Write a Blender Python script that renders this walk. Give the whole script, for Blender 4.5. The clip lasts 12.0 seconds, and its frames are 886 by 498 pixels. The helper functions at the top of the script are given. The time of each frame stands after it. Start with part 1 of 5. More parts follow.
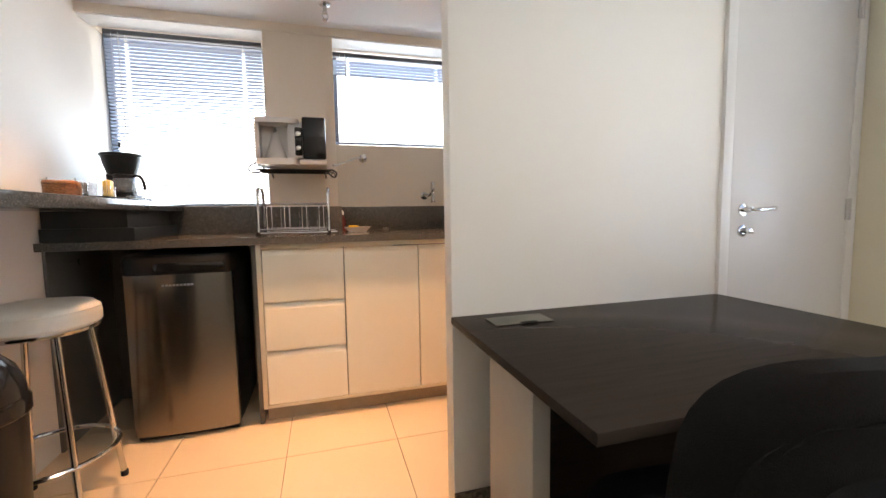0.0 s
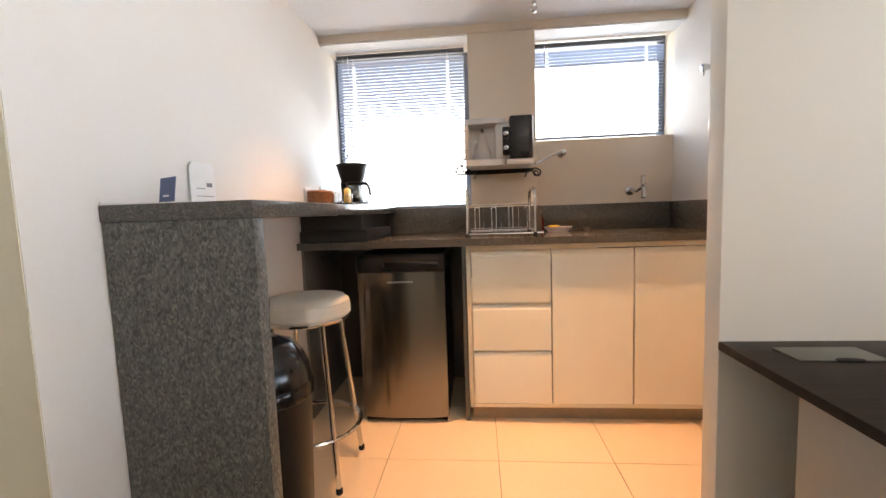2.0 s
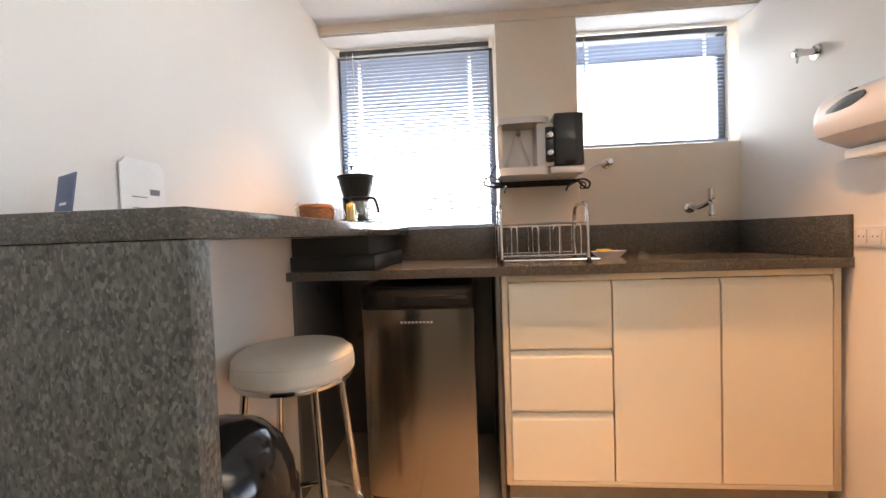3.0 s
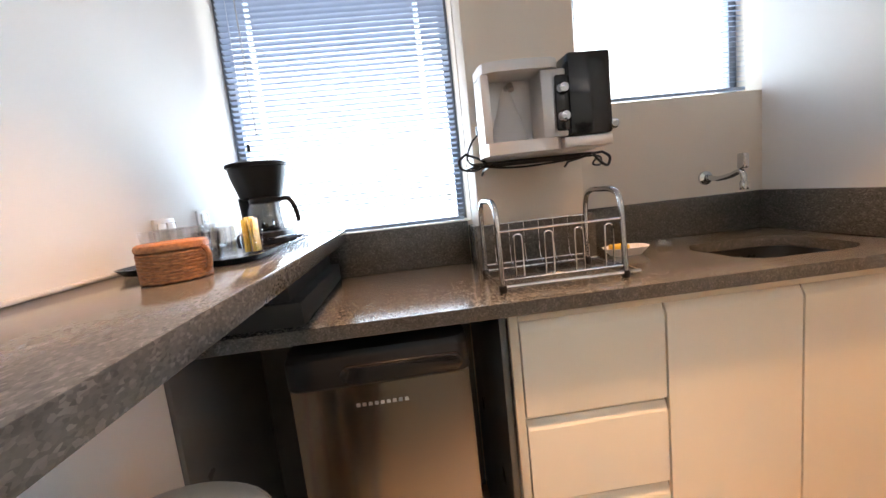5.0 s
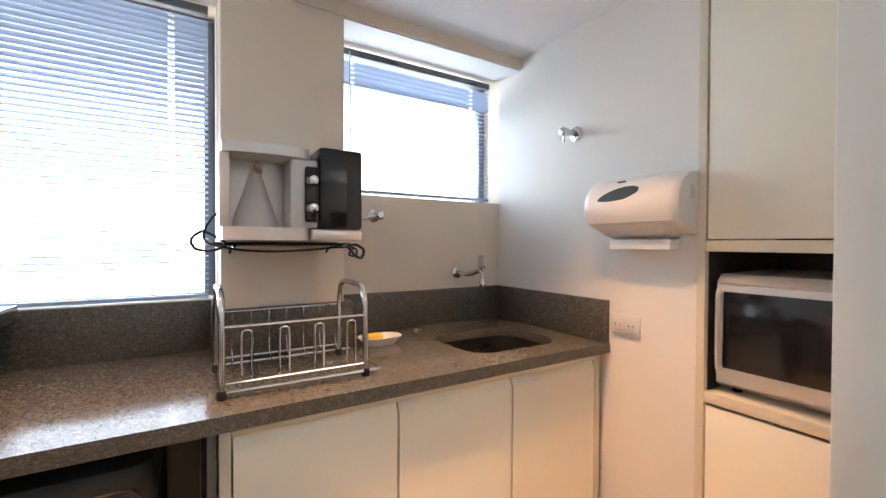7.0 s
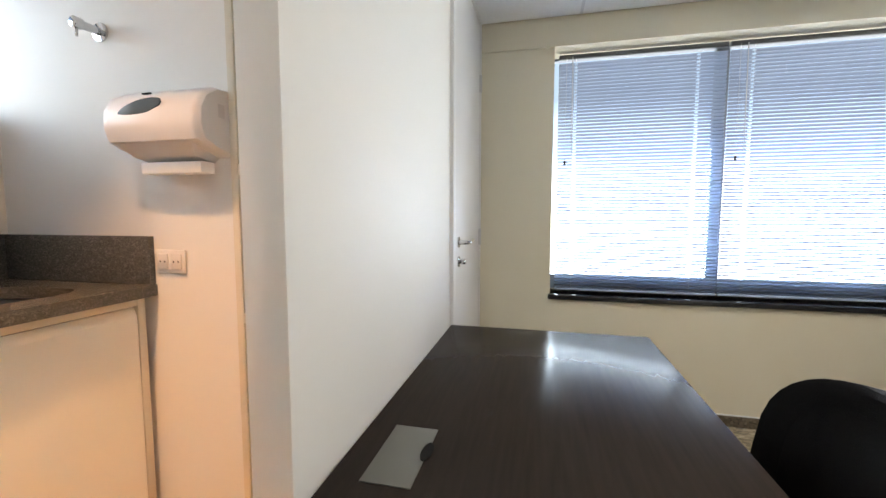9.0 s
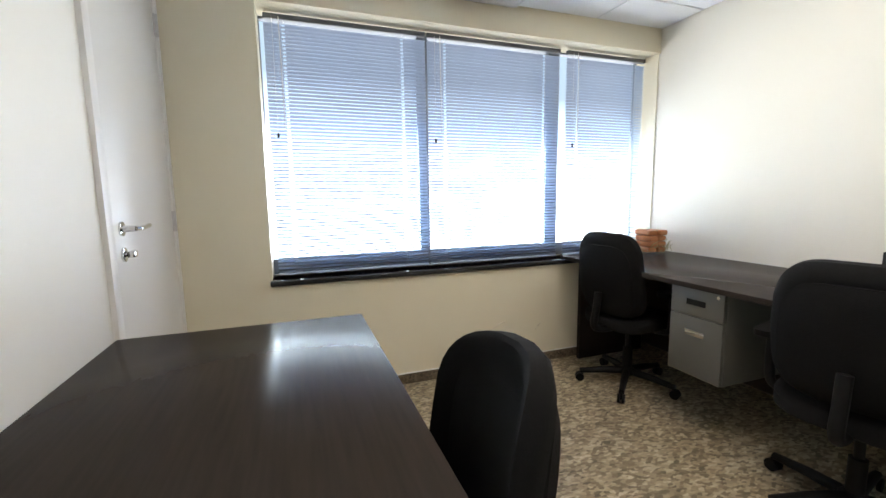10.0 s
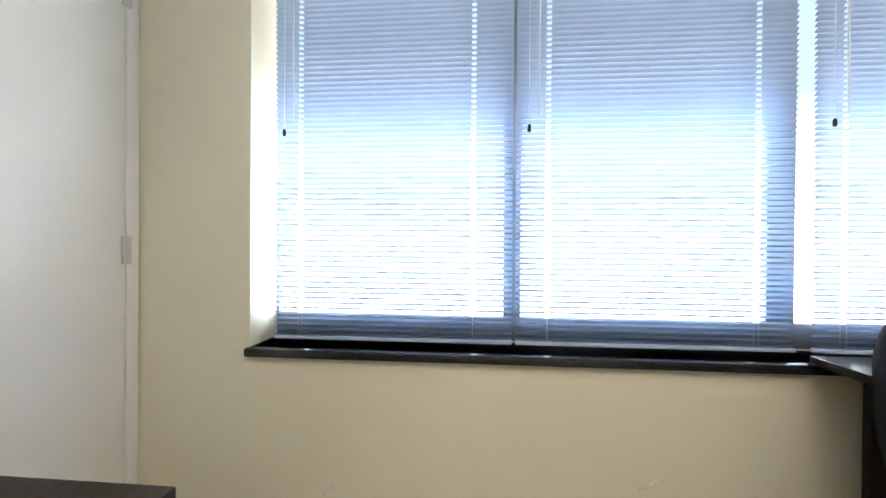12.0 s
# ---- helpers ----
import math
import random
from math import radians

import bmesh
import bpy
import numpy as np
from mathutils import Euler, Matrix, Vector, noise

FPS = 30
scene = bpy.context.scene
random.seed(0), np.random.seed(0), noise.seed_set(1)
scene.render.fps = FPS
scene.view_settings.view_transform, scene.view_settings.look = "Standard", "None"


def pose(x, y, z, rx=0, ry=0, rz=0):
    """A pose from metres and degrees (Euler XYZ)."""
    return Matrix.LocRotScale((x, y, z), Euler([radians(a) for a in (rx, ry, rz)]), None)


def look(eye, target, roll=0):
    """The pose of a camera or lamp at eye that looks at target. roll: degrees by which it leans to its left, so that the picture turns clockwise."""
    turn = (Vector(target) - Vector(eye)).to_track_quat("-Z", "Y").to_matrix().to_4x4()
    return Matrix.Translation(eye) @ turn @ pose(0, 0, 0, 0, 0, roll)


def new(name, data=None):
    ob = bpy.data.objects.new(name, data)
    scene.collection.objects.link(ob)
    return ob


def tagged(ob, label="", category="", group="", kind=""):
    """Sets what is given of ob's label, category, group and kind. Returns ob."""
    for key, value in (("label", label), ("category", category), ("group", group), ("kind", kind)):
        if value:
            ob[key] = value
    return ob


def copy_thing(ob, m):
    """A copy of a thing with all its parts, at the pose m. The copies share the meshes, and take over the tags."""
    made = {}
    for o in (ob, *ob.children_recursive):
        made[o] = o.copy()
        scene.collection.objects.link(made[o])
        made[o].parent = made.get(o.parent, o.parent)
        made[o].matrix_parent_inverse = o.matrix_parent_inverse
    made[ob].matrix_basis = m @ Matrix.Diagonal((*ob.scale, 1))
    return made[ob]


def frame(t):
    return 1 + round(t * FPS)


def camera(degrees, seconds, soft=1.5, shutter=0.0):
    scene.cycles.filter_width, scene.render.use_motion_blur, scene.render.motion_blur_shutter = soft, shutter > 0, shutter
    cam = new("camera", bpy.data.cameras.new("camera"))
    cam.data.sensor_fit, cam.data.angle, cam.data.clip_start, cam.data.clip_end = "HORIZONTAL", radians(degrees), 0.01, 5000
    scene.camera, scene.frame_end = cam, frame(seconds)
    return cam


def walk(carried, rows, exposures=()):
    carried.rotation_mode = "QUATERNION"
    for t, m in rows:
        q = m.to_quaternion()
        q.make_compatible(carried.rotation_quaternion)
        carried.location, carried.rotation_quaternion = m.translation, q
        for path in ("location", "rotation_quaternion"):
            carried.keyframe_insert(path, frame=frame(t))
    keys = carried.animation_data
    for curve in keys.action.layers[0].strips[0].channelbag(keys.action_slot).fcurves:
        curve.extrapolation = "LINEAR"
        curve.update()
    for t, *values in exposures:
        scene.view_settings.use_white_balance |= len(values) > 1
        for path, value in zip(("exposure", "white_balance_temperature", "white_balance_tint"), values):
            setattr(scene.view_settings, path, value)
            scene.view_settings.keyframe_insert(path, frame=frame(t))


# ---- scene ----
cam = camera(94.2, 12.0)
PATH = [
    (0, (0.223, 0.542, 1.1), (0.776, 2.457, 0.928), -0.9),
    (0.5, (0.12, 0.463, 1.11), (0.357, 2.445, 0.977), -1.0),
    (1, (0.02, 0.379, 1.138), (0.055, 2.374, 0.995), -1.4),
    (1.5, (-0.002, 0.468, 1.114), (-0.086, 2.462, 0.983), -1.1),
    (2, (-0.039, 0.68, 1.136), (-0.219, 2.663, 0.957), -2.0),
    (2.5, (-0.09, 0.879, 1.13), (-0.365, 2.854, 0.984), -1.5),
    (3, (-0.2, 1.127, 1.132), (-0.375, 3.118, 1.062), -2.0),
    (3.2, (-0.225, 1.208, 1.146), (-0.369, 3.2, 1.065), -2.3),
    (4.8, (-0.316, 1.728, 1.266), (-0.151, 3.692, 0.924), -6.4),
    (5, (-0.347, 1.779, 1.29), (-0.193, 3.755, 1.018), -6.2),
    (5.5, (-0.385, 1.834, 1.385), (-0.301, 3.829, 1.271), -4.0),
    (6, (-0.328, 1.828, 1.414), (0.043, 3.792, 1.348), -2.0),
    (6.5, (-0.243, 1.818, 1.406), (0.491, 3.677, 1.341), -1.4),
    (6.7, (-0.206, 1.807, 1.393), (0.655, 3.612, 1.345), -0.7),
    (8.3, (-0.061, 1.649, 1.271), (1.646, 2.683, 1.145), 0.5),
    (8.5, (-0.024, 1.623, 1.266), (1.756, 2.519, 1.101), 0.1),
    (9, (0.082, 1.538, 1.225), (2.022, 1.996, 1.06), -0.0),
    (9.5, (0.124, 1.424, 1.232), (2.108, 1.319, 1.007), -0.4),
    (10, (0.237, 1.331, 1.194), (2.106, 0.666, 0.941), -0.8),
    (10.5, (0.388, 1.172, 1.177), (2.202, 0.357, 0.969), -1.2),
    (11, (0.56, 0.851, 1.155), (2.438, 0.171, 1.051), 0.4),
    (11.5, (0.895, 0.685, 1.126), (2.854, 0.295, 1.035), 1.3),
    (12, (1.262, 0.63, 1.11), (3.254, 0.809, 1.098), 0.4),
]
EXPOSURES = [(0, 0.08, 7230, 17.5), (1.5, 0.05, 7530, 19.5), (3.2, 0.10, 7430, 19.5), (4.8, 0.10, 6600, 15.5), (6.7, 0.10, 6550, 14.5), (8.5, 0.17, 6700, 14.5), (9.5, 0.23, 7000, 13.5), (10.5, 0.27, 6900, 13.5), (11, 0.32, 6950, 13.5), (11.5, 0.37, 6900, 12.5), (12, 0.50, 6900, 11.5)]
walk(cam, [(t, look(eye, target, roll)) for t, eye, target, roll in PATH], EXPOSURES)

# ---- light ----
world = bpy.data.worlds.new("world")
scene.world = world
world.use_nodes = True
sky = world.node_tree.nodes.new("ShaderNodeTexSky")
sky.sky_type, sky.sun_disc, sky.sun_elevation, sky.sun_rotation = "NISHITA", False, radians(48), radians(200)
world.node_tree.links.new(sky.outputs[0], world.node_tree.nodes["Background"].inputs[0])
world.node_tree.nodes["Background"].inputs[1].default_value = 0.12
scene.view_settings.exposure = 0.0


def area_lamp(name, m, sx, sy, power, colour, spread=180):
    data = bpy.data.lights.new(name, "AREA")
    data.shape, data.size, data.size_y, data.energy, data.color, data.spread = "RECTANGLE", sx, sy, power, colour, radians(spread)
    ob = new(name, data)
    ob.matrix_basis = m
    return ob


def down_lamp(name, x, y, z, power, colour, degrees=95):
    data = bpy.data.lights.new(name, "SPOT")
    data.energy, data.color, data.spot_size, data.spot_blend, data.shadow_soft_size = power, colour, radians(degrees), 1.0, 0.035
    ob = new(name, data)
    ob.matrix_basis = pose(x, y, z)
    return ob


WARM, NEUTRAL, DAY, SKY = (1.0, 0.56, 0.27), (1.0, 0.885, 0.74), (0.70, 0.85, 1.0), (0.62, 0.81, 1.0)
area_lamp("sky_light_office", pose(3.13, 0.08, 1.18, 90, 0, 90), 2.9, 0.95, 92, DAY, 95)
area_lamp("sky_light_kitchen", pose(-0.53, 3.80, 1.42, -90, 0, 0), 0.95, 0.50, 9.5, SKY, 110)
area_lamp("sky_light_sink", pose(0.75, 3.80, 1.86, -90, 0, 0), 0.95, 0.55, 7.5, SKY, 150)
for x, y in ((-0.455, 2.62), (0.60, 2.62)):
    down_lamp("downlight_lamp", x, y, 2.235, 128, WARM, 81)
# Unseen: the first inferred from a wall glow, the second added as fill.
area_lamp("unseen_office_lamp", pose(1.50, -0.28, 2.373), 1.15, 0.5, 4, NEUTRAL)
area_lamp("unseen_office_lamp", pose(0.80, 0.35, 2.373), 1.15, 0.5, 10.5, NEUTRAL, 140)


# ---- materials ----
def material(name, a, b=None, rough=0.5, metal=0.0, scale=6.0, bump=0.0, bump_scale=60.0, stretch=(1, 1, 1), rough_var=0.08, contrast=0.5, spec=0.5, coat=0.0, detail=6.0):
    m = bpy.data.materials.new(name)
    m.use_nodes = True
    nt = m.node_tree
    p = nt.nodes["Principled BSDF"]
    p.inputs["Roughness"].default_value, p.inputs["Metallic"].default_value = rough, metal
    p.inputs["Specular IOR Level"].default_value, p.inputs["Coat Weight"].default_value = spec, coat
    tc, mp = nt.nodes.new("ShaderNodeTexCoord"), nt.nodes.new("ShaderNodeMapping")
    mp.inputs["Scale"].default_value = stretch
    nt.links.new(tc.outputs["Object"], mp.inputs[0])
    n = nt.nodes.new("ShaderNodeTexNoise")
    n.inputs["Scale"].default_value, n.inputs["Detail"].default_value = scale, detail
    nt.links.new(mp.outputs[0], n.inputs[0])
    ramp = nt.nodes.new("ShaderNodeValToRGB")
    b = b or tuple(c * 0.9 for c in a)
    ramp.color_ramp.elements[0].position, ramp.color_ramp.elements[1].position = 0.5 - contrast / 2, 0.5 + contrast / 2
    ramp.color_ramp.elements[0].color, ramp.color_ramp.elements[1].color = (*b, 1), (*a, 1)
    nt.links.new(n.outputs["Fac"], ramp.inputs[0])
    nt.links.new(ramp.outputs[0], p.inputs["Base Color"])
    if rough_var:
        r = nt.nodes.new("ShaderNodeMapRange")
        r.inputs["To Min"].default_value, r.inputs["To Max"].default_value = max(0.02, rough - rough_var), min(1, rough + rough_var)
        nt.links.new(n.outputs["Fac"], r.inputs[0])
        nt.links.new(r.outputs[0], p.inputs["Roughness"])
    if bump:
        n2, bp = nt.nodes.new("ShaderNodeTexNoise"), nt.nodes.new("ShaderNodeBump")
        n2.inputs["Scale"].default_value, n2.inputs["Detail"].default_value = bump_scale, 4
        bp.inputs["Strength"].default_value, bp.inputs["Distance"].default_value = bump, 0.004
        nt.links.new(mp.outputs[0], n2.inputs[0])
        nt.links.new(n2.outputs["Fac"], bp.inputs["Height"])
        nt.links.new(bp.outputs[0], p.inputs["Normal"])
    return m


def granite(name, colours, scale, rough, stretch=(1, 1, 1), bump=0.05):
    """Speckled stone: cells of several tones, broken up by noise."""
    m = material(name, colours[0], rough=rough, bump=bump, bump_scale=180, stretch=stretch, rough_var=0.04, spec=0.38)
    nt = m.node_tree
    p = nt.nodes["Principled BSDF"]
    mp = next(n for n in nt.nodes if n.bl_idname == "ShaderNodeMapping")
    warp, add = nt.nodes.new("ShaderNodeTexNoise"), nt.nodes.new("ShaderNodeVectorMath")
    warp.inputs["Scale"].default_value, warp.inputs["Detail"].default_value = scale * 0.7, 4
    add.operation = "MULTIPLY_ADD"
    add.inputs[1].default_value = (0.9 / scale,) * 3
    nt.links.new(mp.outputs[0], warp.inputs[0])
    nt.links.new(warp.outputs["Color"], add.inputs[0])
    nt.links.new(mp.outputs[0], add.inputs[2])
    v = nt.nodes.new("ShaderNodeTexVoronoi")
    v.inputs["Scale"].default_value = scale
    nt.links.new(add.outputs[0], v.inputs[0])
    big = nt.nodes.new("ShaderNodeTexNoise")
    big.inputs["Scale"].default_value, big.inputs["Detail"].default_value = scale * 0.25, 5
    nt.links.new(mp.outputs[0], big.inputs[0])
    sep = nt.nodes.new("ShaderNodeSeparateColor")
    nt.links.new(v.outputs["Color"], sep.inputs[0])
    mix = nt.nodes.new("ShaderNodeMath")
    mix.operation = "MULTIPLY_ADD"
    mix.inputs[1].default_value = 0.55
    half = nt.nodes.new("ShaderNodeMath")
    half.operation = "MULTIPLY"
    half.inputs[1].default_value = 0.5
    nt.links.new(big.outputs["Fac"], half.inputs[0])
    nt.links.new(sep.outputs[0], mix.inputs[0])
    nt.links.new(half.outputs[0], mix.inputs[2])
    ramp = nt.nodes.new("ShaderNodeValToRGB")
    els = ramp.color_ramp.elements
    els[0].position, els[0].color = 0.12, (*colours[0], 1)
    els[1].position, els[1].color = 0.92, (*colours[-1], 1)
    for i, c in enumerate(colours[1:-1]):
        e = els.new(0.12 + 0.8 * (i + 1) / (len(colours) - 1))
        e.color = (*c, 1)
    nt.links.new(mix.outputs[0], ramp.inputs[0])
    nt.links.new(ramp.outputs[0], p.inputs["Base Color"])
    return m


def glass_material(name, colour=(1, 1, 1), rough=0.0):
    m = material(name, colour, colour, rough=rough, rough_var=0)
    p = m.node_tree.nodes["Principled BSDF"]
    p.inputs["Transmission Weight"].default_value, p.inputs["IOR"].default_value = 1.0, 1.45
    return m


def glow_material(name, colour, strength):
    m = material(name, colour, colour, rough=0.4, rough_var=0)
    p = m.node_tree.nodes["Principled BSDF"]
    p.inputs["Emission Color"].default_value, p.inputs["Emission Strength"].default_value = (*colour, 1), strength
    return m


def thin_glass(name, gloss=0.1, tint=(1, 1, 1)):
    m = bpy.data.materials.new(name)
    m.use_nodes = True
    nt = m.node_tree
    nt.nodes.remove(nt.nodes["Principled BSDF"])
    t, g, mix = nt.nodes.new("ShaderNodeBsdfTransparent"), nt.nodes.new("ShaderNodeBsdfGlossy"), nt.nodes.new("ShaderNodeMixShader")
    t.inputs[0].default_value, g.inputs["Roughness"].default_value, mix.inputs[0].default_value = (*tint, 1), 0.03, gloss
    nt.links.new(t.outputs[0], mix.inputs[1])
    nt.links.new(g.outputs[0], mix.inputs[2])
    nt.links.new(mix.outputs[0], nt.nodes["Material Output"].inputs[0])
    return m


def brushed(name, colour, rough):
    """Metal brushed across, which draws its highlights out upwards."""
    m = material(name, colour, tuple(c * 0.97 for c in colour), rough, 1.0, scale=9, rough_var=0.0, contrast=0.9)
    nt = m.node_tree
    p = nt.nodes["Principled BSDF"]
    tan = nt.nodes.new("ShaderNodeTangent")
    tan.direction_type, tan.axis = "RADIAL", "Z"
    nt.links.new(tan.outputs[0], p.inputs["Tangent"])
    p.inputs["Anisotropic"].default_value, p.inputs["Anisotropic Rotation"].default_value = 0.75, 0.25
    return m


M = {
    "wall": material("wall_paint", (0.79, 0.762, 0.72), (0.765, 0.735, 0.69), 0.62, scale=2.5, bump=0.06, bump_scale=140, contrast=0.7),
    "wall_warm": material("warm_white_wall_paint", (0.80, 0.765, 0.70), (0.775, 0.74, 0.67), 0.6, scale=2.5, bump=0.06, bump_scale=140, contrast=0.7),
    "wall_ivory": material("ivory_wall_paint", (0.74, 0.70, 0.61), (0.71, 0.67, 0.58), 0.62, scale=2.3, bump=0.06, bump_scale=140, contrast=0.7),
    "wall_cream": material("cream_wall_paint", (0.74, 0.68, 0.53), (0.70, 0.64, 0.49), 0.6, scale=2.2, bump=0.06, bump_scale=140, contrast=0.7),
    "wall_beige": material("beige_wall_paint", (0.80, 0.705, 0.595), (0.77, 0.675, 0.565), 0.6, scale=2.2, bump=0.06, bump_scale=120, contrast=0.7),
    "reveal": material("white_reveal_paint", (0.82, 0.82, 0.80), (0.78, 0.78, 0.76), 0.55, scale=3, bump=0.05, bump_scale=120),
    "ceiling": material("ceiling_paint", (0.80, 0.79, 0.78), (0.77, 0.76, 0.75), 0.8, scale=2, bump=0.04, bump_scale=120),
    "ceiling_tile": material("mineral_fibre_tile", (0.88, 0.885, 0.89), (0.83, 0.835, 0.84), 0.9, scale=90, bump=0.25, bump_scale=220),
    "t_bar": material("white_metal_bar", (0.72, 0.73, 0.74), None, 0.4),
    "granite": granite("grey_granite", [(0.050, 0.048, 0.044), (0.084, 0.080, 0.073), (0.105, 0.100, 0.090), (0.185, 0.174, 0.155)], 290, 0.13, (1, 0.55, 1), 0.0),
    "granite_leg": granite("honed_grey_granite", [(0.028, 0.029, 0.026), (0.080, 0.081, 0.073), (0.120, 0.119, 0.108), (0.215, 0.212, 0.192)], 215, 0.5, (1, 1, 0.55)),
    "floor_granite": granite("brown_flecked_granite", [(0.056, 0.045, 0.029), (0.19, 0.148, 0.094), (0.34, 0.28, 0.184), (0.57, 0.50, 0.37)], 85, 0.36, (1, 0.5, 1)),
    "skirting": granite("dark_brown_granite", [(0.03, 0.024, 0.018), (0.09, 0.07, 0.05), (0.14, 0.11, 0.075), (0.22, 0.18, 0.13)], 75, 0.4),
    "tile": material("cream_porcelain", (0.78, 0.63, 0.46), (0.74, 0.595, 0.43), 0.14, scale=3, contrast=0.8, bump=0.015, bump_scale=30),
    "grout": material("tile_grout", (0.36, 0.29, 0.22), None, 0.9, scale=40),
    "white_laminate": material("cream_white_laminate", (0.84, 0.795, 0.68), (0.815, 0.77, 0.655), 0.38, scale=3, bump=0.01),
    "cabinet_edge": material("cream_cabinet_edge", (0.70, 0.635, 0.51), (0.665, 0.60, 0.475), 0.42, scale=4),
    "kick": material("beige_stone_kick", (0.34, 0.28, 0.21), (0.29, 0.24, 0.18), 0.5, scale=30),
    "niche_grey": material("dark_grey_laminate", (0.15, 0.145, 0.135), (0.13, 0.126, 0.118), 0.3, scale=5),
    "dark": material("near_black_board", (0.035, 0.032, 0.03), (0.026, 0.024, 0.022), 0.6, scale=12),
    "black_plastic": material("black_plastic", (0.014, 0.014, 0.015), (0.010, 0.010, 0.011), 0.40, scale=30, bump=0.03, bump_scale=300, spec=0.22),
    "gloss_black": material("gloss_black_plastic", (0.012, 0.012, 0.014), None, 0.12, scale=8, rough_var=0.04),
    "steel": brushed("brushed_steel", (0.25, 0.23, 0.21), 0.20),
    "dark_steel": material("dark_sink_steel", (0.06, 0.058, 0.056), (0.045, 0.044, 0.042), 0.3, 0.8, scale=20),
    "chrome": material("chrome", (0.66, 0.655, 0.65), (0.58, 0.58, 0.58), 0.10, 1.0, scale=14, rough_var=0.05),
    "silver": material("silver_plastic", (0.62, 0.60, 0.59), (0.585, 0.565, 0.555), 0.36, 0.45, scale=12),
    "white_plastic": material("white_plastic", (0.71, 0.685, 0.67), (0.685, 0.66, 0.645), 0.32, scale=8),
    "slot": material("dark_slot", (0.012, 0.012, 0.012), None, 0.85, spec=0.1),
    "smoke": material("smoked_window_plastic", (0.07, 0.10, 0.12), (0.05, 0.07, 0.09), 0.12, scale=8),
    "paper": material("white_paper", (0.84, 0.84, 0.83), (0.80, 0.80, 0.79), 0.85, scale=30),
    "blue_card": material("blue_card", (0.06, 0.10, 0.22), (0.05, 0.08, 0.18), 0.5, scale=40),
    "ink": material("grey_ink", (0.22, 0.22, 0.25), None, 0.8),
    "glass": thin_glass("clear_glass", 0.12),
    "acrylic": thin_glass("clear_acrylic", 0.16),
    "pane": thin_glass("window_glass", 0.012, (0.95, 0.98, 0.98)),
    "amber_soap": material("red_brown_soap", (0.16, 0.03, 0.02), (0.12, 0.02, 0.015), 0.15, scale=10),
    "vinyl": material("cream_vinyl", (0.66, 0.62, 0.54), (0.60, 0.56, 0.48), 0.36, scale=10, bump=0.12, bump_scale=160),
    "wicker": material("orange_wicker", (0.44, 0.18, 0.066), (0.17, 0.062, 0.022), 0.55, scale=110, stretch=(1.0, 1.0, 1.6), bump=0.7, bump_scale=60),
    "yellow": material("yellow_sponge", (0.75, 0.50, 0.06), (0.62, 0.40, 0.05), 0.9, scale=60, bump=0.3),
    "sachet": material("yellow_sachet_paper", (0.75, 0.58, 0.12), (0.62, 0.5, 0.14), 0.5, scale=50),
    "desk": material("dark_walnut_laminate", (0.040, 0.032, 0.027), (0.024, 0.020, 0.018), 0.21, scale=5, stretch=(1, 14, 14), spec=0.016, contrast=0.9, rough_var=0.0),
    "desk_panel": material("grey_beige_panel", (0.42, 0.38, 0.32), (0.38, 0.345, 0.29), 0.45, scale=6),
    "pedestal": material("grey_steel_paint", (0.105, 0.105, 0.093), (0.095, 0.095, 0.085), 0.42, scale=10, bump=0.04, bump_scale=260),
    "plate": material("grey_green_cover_plate", (0.125, 0.125, 0.105), (0.112, 0.112, 0.094), 0.55, scale=20),
    "fabric": material("black_fabric", (0.009, 0.009, 0.0095), (0.006, 0.006, 0.0065), 0.95, scale=120, bump=0.4, bump_scale=420, spec=0.12),
    "chair_plastic": material("matt_black_chair_plastic", (0.007, 0.007, 0.0075), (0.005, 0.005, 0.0055), 0.5, scale=40, bump=0.05, bump_scale=300, spec=0.15),
    "door": material("white_door_lacquer", (0.80, 0.785, 0.76), (0.775, 0.76, 0.735), 0.32, scale=3, bump=0.02, bump_scale=60),
    "alu": material("grey_aluminium", (0.22, 0.24, 0.28), (0.18, 0.20, 0.24), 0.4, 0.6, scale=20),
    "slat": material("grey_blue_slat", (0.41, 0.50, 0.66), (0.38, 0.47, 0.63), 0.42, 0.0, scale=8),
    "rail": material("grey_blue_head_rail", (0.13, 0.145, 0.165), (0.11, 0.12, 0.14), 0.45, scale=10),
    "sill": material("black_granite_sill", (0.012, 0.012, 0.014), (0.03, 0.03, 0.033), 0.14, scale=120),
    "cord": material("white_cord", (0.70, 0.72, 0.75), None, 0.8),
    "brick_ornament": material("orange_fired_clay", (0.46, 0.17, 0.06), (0.30, 0.10, 0.035), 0.75, scale=30, bump=0.4, bump_scale=120),
    "straw": material("dried_straw", (0.34, 0.30, 0.16), (0.22, 0.20, 0.10), 0.8, scale=40),
    "lamp_glow": glow_material("lit_lamp_glass", (1.0, 0.86, 0.66), 6.0),
    "panel_glow": glow_material("lit_diffuser", (1.0, 0.94, 0.86), 1.0),
    "peel": material("peeling_paint", (0.80, 0.76, 0.64), (0.52, 0.45, 0.33), 0.8, scale=60, bump=0.6, bump_scale=90),
    "brown_cup": material("brown_cup", (0.20, 0.11, 0.05), (0.15, 0.08, 0.04), 0.3, scale=20),
}


